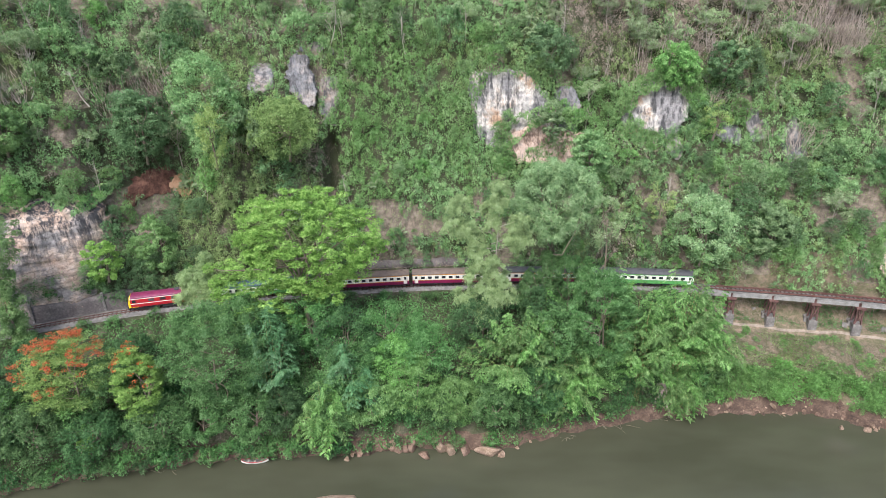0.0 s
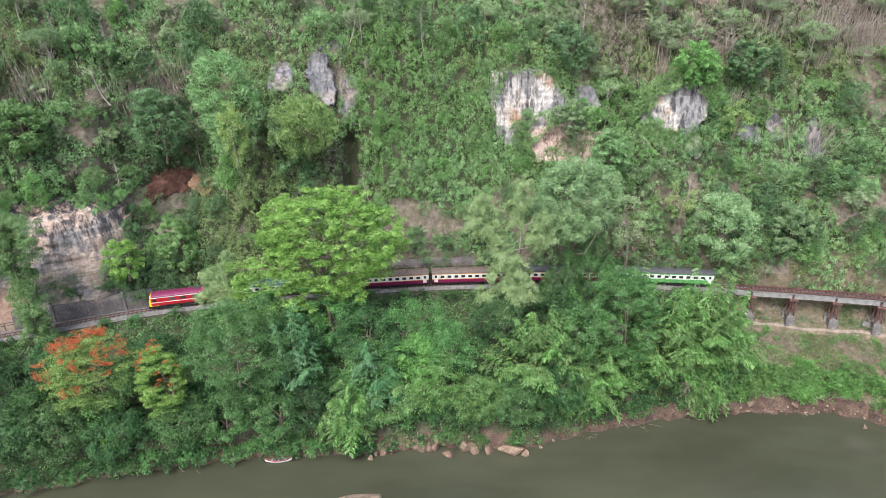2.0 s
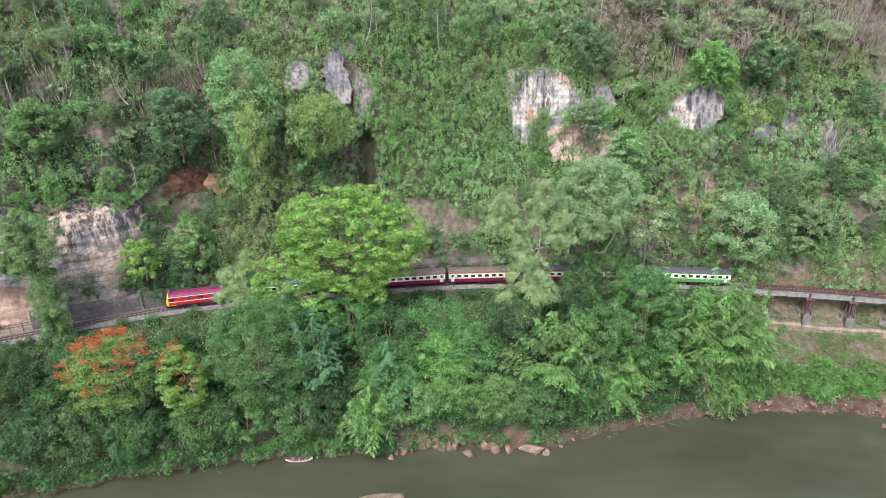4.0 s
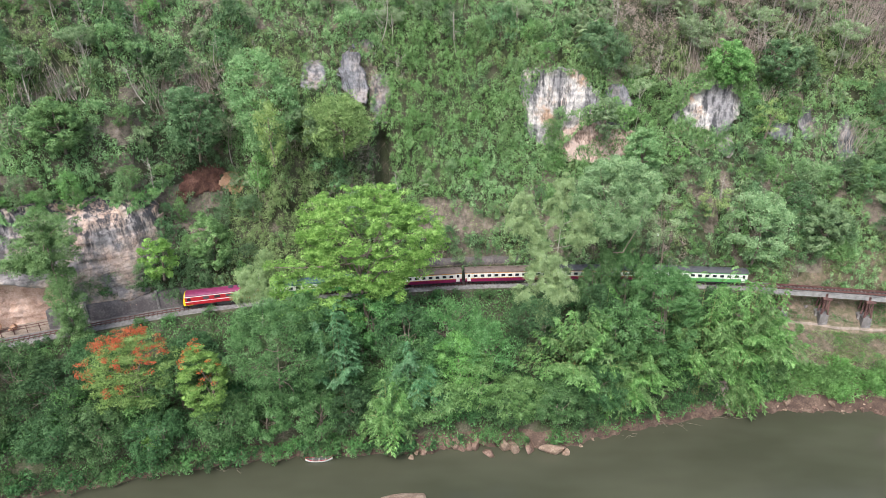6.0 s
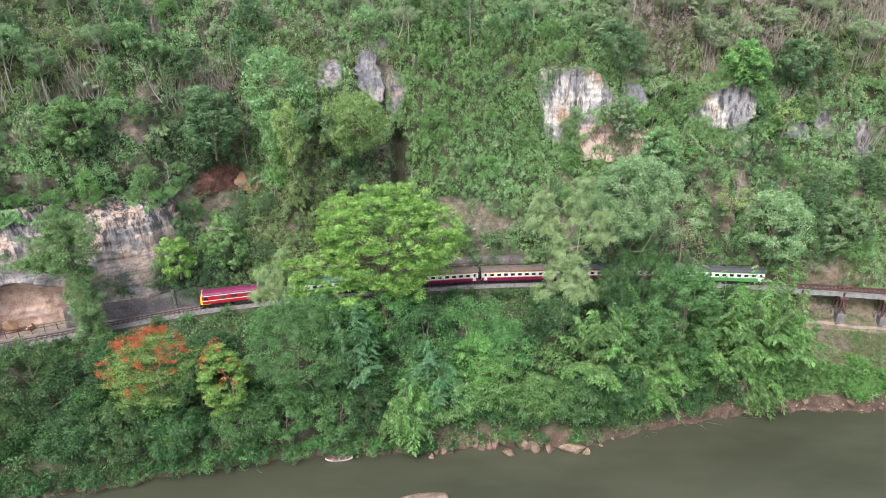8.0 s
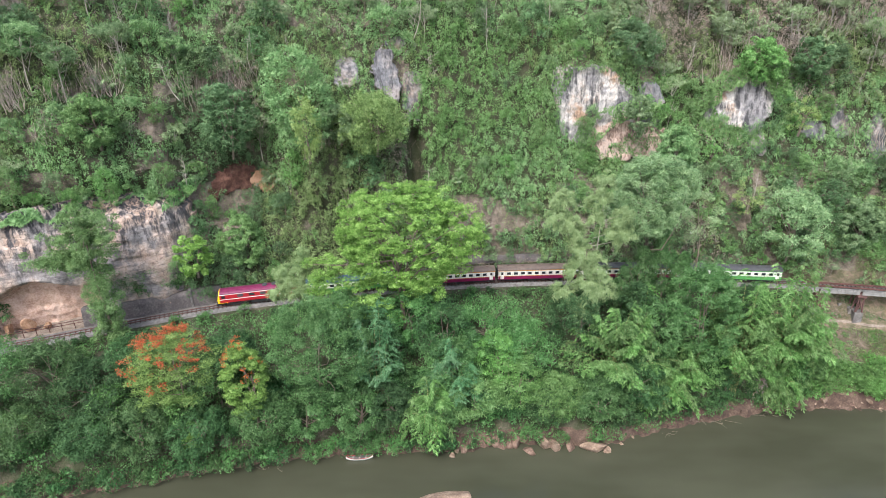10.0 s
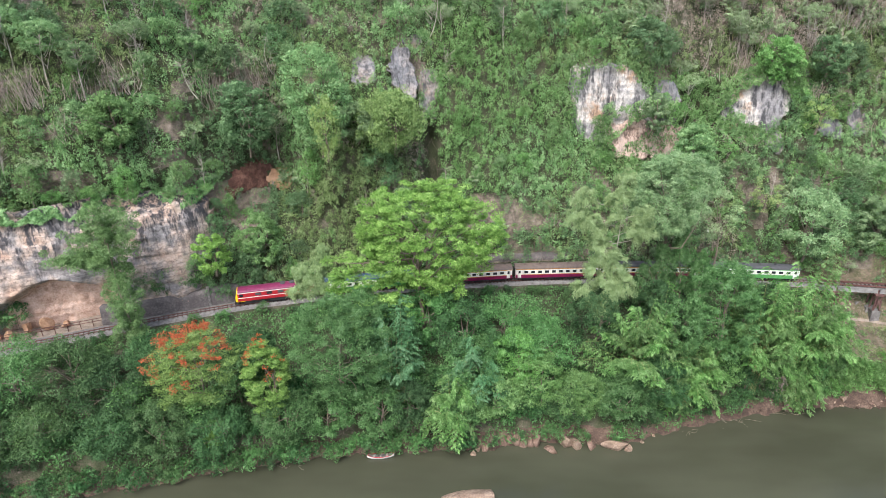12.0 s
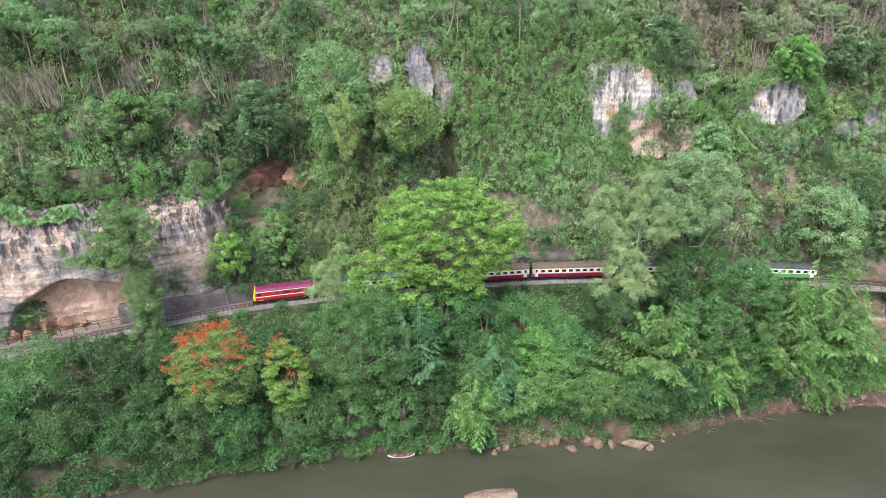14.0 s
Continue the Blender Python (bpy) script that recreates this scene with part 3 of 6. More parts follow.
def bamboo(name, loc, label, h, spread, leaf, seed, culms=18, per=420, size=0.37, group="", back=0.6, turn=0.0, drop=0.35, fluff=1.0):
    """A sheaf of arching culms, each ending in a drooping feather of leafy side sprays."""
    rng = np.random.default_rng(seed)
    e = base_empty(name, loc, label, "bamboo", group, turn)
    stems = []
    a0, ns, per = rng.uniform(0, 6), 20, int(per * 1.75)
    for k in range(culms):
        a, far = a0 + k * 2.39996 + rng.normal() * 0.2, np.sqrt((k + 0.5) / culms)
        out = np.array((np.cos(a), np.sin(a) * (1 if np.sin(a) < 0 else back), 0))
        reach, hh = spread * far * rng.uniform(0.8, 1.12), h * (1 - 0.5 * far**1.5) * rng.uniform(0.84, 1.04)
        s = np.linspace(0, 1, 10)[:, None]
        p = rng.normal(size=3) * (0.6, 0.6, 0) + (0, 0, -1) + out * reach * s**1.8 + np.array((0, 0, 1)) * (hh + 1) * (s - drop * np.maximum(s - 0.55, 0) ** 2 * 5 * far)
        stems.append(tube(p, np.linspace(0.075, 0.012, 10), 5))
        pos = 1 - 0.62 * (np.arange(ns) / ns) ** 1.1
        root = np.stack([np.interp(pos, s[:, 0], p[:, i]) for i in range(3)], 1)
        level = np.hypot(out[0], out[1]) + 1e-6
        across = np.array((-out[1], out[0], 0)) / level
        side = np.where(np.arange(ns) % 2 == 0, 1.0, -1.0) * rng.uniform(0.5, 1.1, ns)
        aim = across * side[:, None] + out / level * rng.uniform(0.25, 0.8, ns)[:, None] + (0, -0.15, 0)
        aim /= np.linalg.norm(aim, axis=1)[:, None]
        long = (0.45 + 1.75 * np.sin(np.clip(np.arange(ns) / ns * 1.25 + 0.08, 0, 1) * np.pi) ** 0.8) * (h / 20) ** 0.4 * fluff * rng.uniform(0.75, 1.25, ns)
        i = np.repeat(np.arange(ns), max(4, per // ns))
        u = rng.random(len(i)) ** 0.8
        wide = rng.uniform(-1, 1, len(i)) * 0.34 * np.sqrt(long[i]) * np.sin(np.pi * (0.15 + 0.85 * u))
        perp = np.stack([-aim[:, 1], aim[:, 0], 0 * side], 1)[i]
        j = aim[i] * (u * long[i])[:, None] + perp * wide[:, None] + rng.normal(size=(len(i), 3)) * 0.04
        j[:, 2] += 0.12 * u - (0.25 + drop * 0.35) * u**2 * long[i] - 0.45 * np.abs(wide)
        way = aim[i] * 0.8 + perp * np.sign(wide)[:, None] * 0.35 + rng.normal(size=(len(i), 3)) * 0.15 + np.stack([0 * u, 0 * u, -0.15 - 0.75 * u], 1)
        v, f = leaf_quads(root[i] + j, way, size, rng, 0.36)
        solid("plume", v, f, leaf, e)["kind"] = "stuff"
    v, f = joined(stems)
    solid("culm_thicket", v, f, CULM, e, None, True)["kind"] = "stuff"
    return e


def feather_tree(name, loc, label, puffs, leaf, seed, category="bamboo"):
    """A slender stem with soft hanging puffs of fine foliage; each puff is x, y, z, width, height."""
    rng = np.random.default_rng(seed)
    e = base_empty(name, loc, label, category)
    p = np.array(puffs, float)
    top = p[np.argmax(p[:, 2]), :3]
    pieces = [limb((0, 0, -1), top - (0, 0, 1), 0.2, 0.05, rng, 0.03, 8)]
    at, way = [], []
    for x, y, z, w, t in p:
        pieces.append(limb(top * max(0.1, (z - 2) / top[2]) * (0.5, 0.5, 1), (x, y, z), 0.08, 0.02, rng, 0.12))
        k = max(4, int(5.0 * w * t))
        d = rng.normal(size=(k, 3)) + (0, -0.3, 0.2)
        d /= np.linalg.norm(d, axis=1)[:, None]
        c = np.array((x, y, z)) + d * rng.uniform(0.35, 1.0, k)[:, None] * (w, w * 0.7, t)
        n = 190
        i = np.repeat(np.arange(k), n)
        fall = rng.random(k * n)
        o = d[i] * (fall * 0.7)[:, None] + rng.normal(size=(k * n, 3)) * (0.32, 0.32, 0.16)
        o[:, 2] += 0.25 - 1.1 * fall**2
        at.append(c[i] + o)
        way.append(d[i] * 0.5 + rng.normal(size=(k * n, 3)) * 0.3 + (0, 0, -0.7))
    v, f = joined(pieces)
    solid("culm", v, f, PALEBARK, e, None, True)
    v, f = leaf_quads(np.concatenate(at), np.concatenate(way), 0.33, rng, 0.36)
    solid("foliage", v, f, leaf, e)
    return e


def bare_tree(name, loc, label, h, seed, group="", twigs=30, lean=0.15, turn=0.0, scale=1.0):
    """A leafless grey tree or dead stem with thin twigs."""
    rng = np.random.default_rng(seed)
    e = base_empty(name, loc, label, "tree", group, turn, scale)
    top = np.array((rng.normal() * lean * h, -abs(rng.normal()) * lean * h, h))
    v, f = limb((0, 0, -1), top, 0.14, 0.03, rng, 0.06, 8)
    solid("trunk", v, f, PALEBARK, e, None, True)
    pieces = []
    for k in range(twigs):
        s = rng.uniform(0.3, 1.0)
        a = np.array((0, 0, -1)) * (1 - s) + top * s
        d = rng.normal(size=3) * (1, 0.8, 0.6) + (0, 0, 0.7)
        pieces.append(limb(a, a + d * h * 0.16, 0.045, 0.012, rng, 0.15, 4, 3))
    v, f = joined(pieces)
    solid("branchwork", v, f, PALEBARK, e, None, True)["kind"] = "stuff"
    return e


def dry_canes(name, loc, label, seed, group):
    """A thicket of thin dry upright stems."""
    rng = np.random.default_rng(seed)
    e = base_empty(name, loc, label, "dry thicket", group)
    pieces = []
    for k in range(46):
        a = rng.normal(size=3) * (1.7, 1.0, 0.2)
        pieces.append(limb(a, a + rng.normal(size=3) * (0.9, 0.7, 0.5) + (0, -0.8, rng.uniform(2.5, 5.5)), 0.05, 0.02, rng, 0.1, 4, 3))
    v, f = joined(pieces)
    solid("cane_thicket", v, f, CANE, e)["kind"] = "stuff"
    cent = rng.normal(size=(14, 3)) * (1.8, 1.1, 0.8) + (0, -0.6, 3.2)
    v, f = clump_leaves(cent, np.full(14, 0.7), 14, 0.4, rng)
    solid("dry_foliage", v, f, L_DRY, e)
    return e


def bank_at(x, s):
    """A place on the river bank, s from the water's edge to the rails."""
    y0, y1 = water_y(x) + 2.4, rail_y(x) - 3.4
    return float(x), float(y0 + (y1 - y0) * s), float(2.7 + 14.5 * (s + 0.09 * np.sin(s * np.pi)))


def bank_y(x, y):
    y0, y1 = water_y(x) + 2.4, rail_y(x) - 3.4
    return bank_at(x, float(np.clip((y - y0) / (y1 - y0), 0, 1)))


def hill_at(x, z):
    low = float(smooth(57, 64, x) * smooth(24, 18, z))
    return float(x), float(rail_y(x) + hill_d(x, z)), float(z) - 3.2 * low


def tall(kind, name, x, y, top, *rest, **more):
    """A plant on the bank whose top reaches a given height."""
    p = bank_y(x, y)
    return kind(name, p, rest[0], top - p[2], *rest[1:], **more)


# The broad bright tree before the railway, and its neighbours.
def skirted(x, y, top):
    """The broad tree's lower boughs, which hang before the railway."""
    rng = np.random.default_rng(77)
    z0 = bank_y(x, y)[2]
    low = [rng.normal(size=(n, 3)) * (sx, 1.6, sz) + (cx, cy, cz - z0) for n, cx, cy, cz, sx, sz in ((34, -14, -2.5, 25, 2.6, 2.6), (34, -7, -3.5, 24, 3.2, 2.4), (26, 3, -2.5, 26, 3.4, 2.2), (16, -15.5, -2, 30, 1.6, 1.8))]
    return np.concatenate(low)


tall(broadleaf, "rain_tree", -28, 106, 48, "large bright green spreading tree on the bank", 16.8, 8, L_BRIGHT, 1, clumps=540, per=58, size=0.52, ry=10, trunk=0.55, fork=18, rad=0.078, flat=0.42, slim=0.75, gap=0.7, droop=0.2, also=skirted(-28, 106, 48))
p = bank_y(8, 106.5)
feather_tree("feathery_bamboo", p, "tall pale green feathery bamboo before the train", [(x - 8, y - 106.5, z - p[2], w, t) for x, y, z, w, t in ((10.3, 106.5, 45.5, 2.3, 2.4), (9.0, 106.3, 42.5, 2.4, 2.2), (2.6, 106.2, 42.5, 2.2, 2.6), (1.4, 106, 38.8, 2.2, 2.4), (4.2, 106, 38.5, 2.0, 2.4), (5.5, 105.8, 35.5, 2.2, 2.2), (9.0, 106, 38.5, 1.4, 1.8), (14.4, 106, 39.5, 2.0, 2.2), (12.6, 105.6, 36.6, 1.9, 2.4), (14.8, 106, 35.0, 1.8, 2.4), (7.0, 105.2, 32.0, 2.6, 2.6), (9.4, 105, 28.8, 2.6, 3.0), (5.2, 105, 28.0, 2.2, 2.4), (8.0, 104.6, 24.5, 3.0, 3.0), (11.4, 104.6, 24.8, 2.2, 2.6), (3.4, 104.6, 24.0, 2.2, 2.2), (7.5, 104, 20.5, 2.8, 2.2))], L_FEATHER, 2)
tall(broadleaf, "round_tree", 21.3, 112, 50.5, "soft green round-crowned tree with hanging creepers", 9.2, 16, L_FRESH, 3, clumps=330, per=80, size=0.5, ry=7, trunk=0.4, rad=0.14, flat=0.8, gap=0.95)
for k, (x, top, r) in enumerate(((25, 35, 3.0), (20.5, 32, 2.6), (28.5, 30, 2.4), (17, 28.5, 2.2))):
    tall(broadleaf, "creeper_column", x, 111 - 0.6 * k, top, "leafy creepers hanging down a tree trunk beside the track", r, 1, L_GREEN, 333 + k, clumps=90, per=50, size=0.5, rad=0.32, flat=1.2, droop=0.9, gap=0.75, group="creeper columns")
tall(broadleaf, "small_grey_tree", 33, 115.5, 42, "small thin grey-green tree above the track", 4, 12, L_PALE, 4, clumps=30, per=50, size=0.45)
tall(bamboo, "bamboo", 46, 100.5, 37, "large soft green bamboo clump overhanging the river", 10.5, L_BAMBOO, 5, culms=46, per=560, fluff=1.15)
tall(broadleaf, "bank_tree", 30, 100, 34, "mid green broadleaf tree between bamboo clumps", 7.5, 3, L_GREEN, 6, clumps=200, per=46, size=0.6, rad=0.15, gap=0.8)
tall(bamboo, "bamboo", 13, 97.5, 28.5, "large soft green bamboo clump overhanging the river", 11.5, L_BAMBOO, 7, culms=40, per=560, fluff=1.15)
tall(bamboo, "bamboo", 38, 99, 34, "tall bamboo clump with feathery drooping tips", 7, L_BAMBOO, 8, culms=26, per=520, drop=0.5, fluff=1.1)
tall(bamboo, "bamboo", 51.5, 102, 31.5, "soft green bamboo clump beside the open slope", 7, L_BAMBOO, 821, culms=26, per=480, drop=0.6)
tall(bamboo, "bamboo", 26, 97, 22, "drooping bamboo clump at the water's edge", 7, L_BAMBOO, 88, culms=20, per=480, drop=0.7)
tall(bamboo, "bamboo", -33, 93, 33, "dusky bamboo with hanging plumes on the bank", 4.5, L_BLUE, 9, culms=14, per=520, drop=0.3)
tall(bamboo, "bamboo", -23, 88.4, 20, "bright drooping bamboo hanging over the water", 6.5, L_BAMBOO, 10, culms=24, per=480, drop=0.8)
tall(bamboo, "bamboo", -19, 93, 27, "dusky bamboo with hanging plumes on the bank", 6.5, L_BLUE, 89, culms=16, per=500, drop=0.6)
tall(bamboo, "bamboo", 33.5, 104, 38.5, "slender bamboo plume beside the track", 3.2, L_BAMBOO, 11, culms=9, per=420)
tall(bamboo, "bamboo", 19, 101, 31, "slender bamboo plume beside the track", 2.4, L_BAMBOO, 111, culms=6, per=420)
feather_tree("bamboo", bank_y(-51, 107), "small pale bamboo tuft beside the track", [(x, 0, z, 1.7, 2.4) for x, z in ((-2.6, 9), (0, 10), (2.6, 10), (-1, 13), (1.8, 13.5), (2.4, 15.8))], L_FEATHER, 12)
tall(broadleaf, "dense_tree", -43, 91, 32, "dense dark green tree on the bank", 10.5, 2, L_GREEN, 13, clumps=300, per=46, size=0.5, ry=8, rad=0.12, gap=0.8)


def vine_tree(x, y, seed):
    """A leaning tree smothered in creepers: a narrow hanging column, a head and a side arm."""
    rng = np.random.default_rng(seed)
    p = bank_y(x, y)
    e = base_empty("vine_tree", p, "tall vine-draped tree leaning out before the cave", "tree")
    column = rng.normal(size=(130, 3)) * (1.5, 1.1, 0) + np.stack([np.linspace(0.4, -0.6, 130), np.full(130, -0.7), np.linspace(0, 23, 130)], 1)
    head = rng.normal(size=(105, 3)) * (2.5, 1.6, 2.7) + (-0.3, 0, 27)
    arm = rng.normal(size=(64, 3)) * (2.3, 1.2, 1.3) + (-6.2, 0, 20.5)
    cent = np.concatenate([column, head, arm]) * (1, 1, (43 - p[2]) / 31)
    pieces = [limb((0.3, 0, -1), (-0.6, 0, 26), 0.28, 0.1, rng, 0.02, 7), limb((-0.4, 0, 17), (-7, 0, 21), 0.16, 0.04, rng)]
    pieces += [limb((-0.6, 0, 22), c, 0.1, 0.03, rng) for c in head[::12] * (1, 1, 0.9)]
    v, f = joined(pieces)
    solid("trunk", v, f, BARK, e, None, True)
    v, f = clump_leaves(cent, rng.uniform(0.8, 1.45, len(cent)), 80, 0.5, rng, 0.8, 0.6)
    solid("crown", v, f, L_VINE, e)
    return e


vine_tree(-85, 101, 14)
tall(bamboo, "bamboo", 46, 98.2, 16, "drooping green bamboo trailing into the water", 5.5, L_BAMBOO, 18, culms=24, per=420, drop=1.1)
tall(bamboo, "bamboo", 47.5, 97.4, 12, "drooping green bamboo trailing into the water", 4.2, L_BAMBOO, 818, culms=22, per=420, drop=1.2)
tall(bamboo, "bamboo", 43, 97.6, 13, "dead brown bamboo hanging down the bank", 3.5, L_DRY, 819, culms=9, per=80, size=0.45, drop=1.3)
tall(bamboo, "bamboo", 52, 100.5, 25, "soft green bamboo spray beside the open slope", 5, L_BAMBOO, 820, culms=16, per=480, drop=0.8)
tall(bamboo, "bamboo", 23, 95, 18, "drooping green bamboo trailing over the bank", 6, L_BAMBOO, 19, culms=18, per=420, drop=0.9)


def flame_tree(x, y, top, r, seed, share):
    p = bank_y(x, y)
    e = broadleaf("flame_tree", p, "flame tree with feathery leaves and orange-red blossom", top - p[2], r, (top - p[2]) * 0.12, L_FLAME, seed, clumps=190, per=44, size=0.62, flat=0.14, slim=0.34, rad=0.2, droop=0.1, category="tree", group="flame trees", gap=0.5)
    rng = np.random.default_rng(seed + 50)
    h = top - p[2]
    cent = dome(rng, int(800 * share), r * 1.05, r * 1.05, h * 0.4, h * 1.05, 0.6, 0.5)
    cent = cent[(cent[:, 0] < 0.75 * r) & (cent[:, 2] - 0.55 * cent[:, 0] > 0.56 * h) & (wavy(cent[:, 0] * 1.1, cent[:, 1] * 1.1, cent[:, 2] * 1.1, seed) > 0.0)]
    v, f = clump_leaves(cent, np.full(len(cent), 0.6), 14, 0.3, rng, 0.4, 0, 0.8)
    tagged(solid("blossom", v, f, BLOSSOM, e), "orange-red blossom clusters")
    return e


flame_tree(-68.2, 88.5, 26.6, 8, 20, 0.8)
flame_tree(-55.8, 88, 24, 4.6, 21, 0.07)
flame_tree(-65.8, 81.6, 7.2, 1.8, 22, 0.06)

# Larger trees on the hillside.
def hill_big(name, label, x, y, z0, top, r, leaf, seed, **more):
    opt = dict(clumps=130, per=38, size=0.7, rad=0.18, flat=0.7, gap=0.8, trunk=0.3)
    opt.update(more)
    e = broadleaf(name, (x, y, z0), label, top - z0, r, -2.0, leaf, seed, **opt)
    if name.startswith("creeper"):
        e.children[0].name, e.children[0]["kind"] = "stem_tangle", "stuff"
    return e


hill_big("tall_hill_tree", "tall fresh green tree leaning out of the hillside", -50, 127, 47, 70.5, 8.4, L_HILL, 400, clumps=170)
hill_big("creeper_drape", "bright yellow-green creepers trailing from a tall tree", -47.5, 120, 48, 60.5, 3.2, L_YELLOW, 421, clumps=60, flat=1.3, droop=0.9, rad=0.3, size=0.55)
hill_big("creeper_mound", "rounded mound of olive creepers hanging from a ledge", -34.5, 128.5, 47, 61.5, 8, L_OLIVE, 401, flat=1.0, droop=0.9, clumps=170)
hill_big("creeper_mound", "pale leafy mound of creepers beside a grey scar", -42, 127, 50, 58.5, 4.5, L_HILL, 422, flat=1.0, droop=0.8, clumps=70)
hill_big("crest_tree", "broad dark green tree above the pale cliff", 25, 144, 62, 73, 6.5, L_SHADE, 402)
hill_big("hill_bush", "bright green bushy tree above a grey outcrop", 53, 140.5, 59.5, 69, 5.2, L_VINE, 404)
hill_big("hill_bush", "dark bushy tree on a hillside ledge", 63.5, 139, 61, 69, 4.6, L_SHADE, 423, clumps=80)
hill_big("hill_bush", "dark bushy tree on a hillside ledge", -66, 128, 47, 63, 6.5, L_SHADE, 405)
hill_big("yellow_bush", "small yellow-green bush on the hillside", 48, 125.5, 33, 40.5, 3.6, L_YELLOW, 406, clumps=50, per=30, size=0.45, rad=0.24, gap=0.4)
hill_big("yellow_bush", "bright leafy bush trailing down a rock", 61, 134, 49, 57, 3.4, L_YELLOW, 424, clumps=46, per=30, size=0.5, rad=0.24, gap=0.3)
hill_big("tall_hill_tree", "dusky green tree standing above the viaduct", 57, 121.5, 23, 41, 7.6, L_FRESH, 407)
hill_big("hill_bush", "fresh green bush beside the cliff", -71.5, 112, 26, 34.5, 4.2, L_BRIGHT, 408, clumps=60)
hill_big("tall_hill_tree", "dark tree in the shaded gully", -63, 119, 24, 37, 4.6, L_VINE, 409)
hill_big("tall_hill_tree", "mid green tree above the cave cliff", -88, 117, 52, 62, 5.5, L_VINE, 410)
hill_big("ledge_tree", "small green tree rooted on the pale cliff", 24.4, 134, 49, 57.5, 3.6, L_HILL, 411, clumps=50)
hill_big("hill_bush", "dense green bush above the train", 72, 122, 25, 37, 5, L_HILL, 412)
hill_big("hill_bush", "green bushy tree on a rocky buttress", 33, 132, 40, 52, 5, L_HILL, 413)
for k, (x, z, h, r) in enumerate(((-100, 61, 14, 5), (-94.5, 59, 12, 3.6), (-87, 65, 9, 4), (-77, 63, 8, 3.0), (-107, 66, 11, 5))):
    p = (x, float(rail_y(x)) + float(hill_d(x, z)), z)
    broadleaf("slender_tree", p, "slender pale-trunked tree with a high flat crown", h, r, h * 0.5, L_HILL, 430 + k, clumps=70, per=34, size=0.5, trunk=0.17, rad=0.22, flat=0.6, gap=0.7, fork=9, bark=PALEBARK, group="slender hill trees")

# The thicket along the bank.
for x, y, top, r, leaf, seed in ((-74, 83, 14.5, 6.5, L_GREEN, 30), (-64, 84.5, 12, 6, L_DARK, 31), (-53, 86, 13, 6.5, L_GREEN, 32), (-62.5, 92, 20, 6, L_GREEN, 312), (-46, 87, 12, 5.5, L_GREEN, 33), (-99, 87, 25, 8, L_GREEN, 34),
                                 (-91, 89, 24, 7, L_GREEN, 35), (-83, 88, 20, 7.5, L_DARK, 36), (-95, 82, 15, 8, L_GREEN, 37), (-82, 83, 13, 7, L_DARK, 38), (-106, 81, 18, 7, L_GREEN, 39),
                                 (-20, 100, 26, 7, L_DARK, 40), (-11, 103, 24, 8, L_GREEN, 41), (-19, 96, 19, 7, L_GREEN, 42), (-5, 100, 21, 8, L_GREEN, 43), (6, 103, 26, 7, L_DARK, 44),
                                 (19, 104, 27, 5.5, L_DARK, 45), (-39, 102, 28, 5, L_GREEN, 46), (-27, 103, 27, 6, L_GREEN, 50), (-36, 88.5, 13, 5.5, L_GREEN, 55), (-31, 90, 14, 5, L_DARK, 56), (-21, 89.5, 12, 5, L_GREEN, 57), (9, 91, 13, 5.5, L_GREEN, 58), (17, 94, 15, 6, L_DARK, 59), (-34, 98, 25, 6, L_DARK, 51), (20, 98, 25, 6, L_GREEN, 52), (-61, 96, 21, 6, L_DARK, 53), (-78, 94, 21, 6, L_DARK, 54), (-6, 93.5, 17, 6.0, L_SCRUB, 47), (-15, 91.5, 13, 6, L_VINE, 48), (1, 92.5, 12, 6, L_SCRUB, 49), (-10, 97, 20, 5, L_SCRUB, 490)):
    tall(broadleaf, "thicket_tree", x, y, top, "leafy green tree in the riverside thicket", r, 0.5, leaf, seed, clumps=110, per=34, size=0.6, rad=0.19, group="riverside thicket", flat=0.7, gap=0.8)

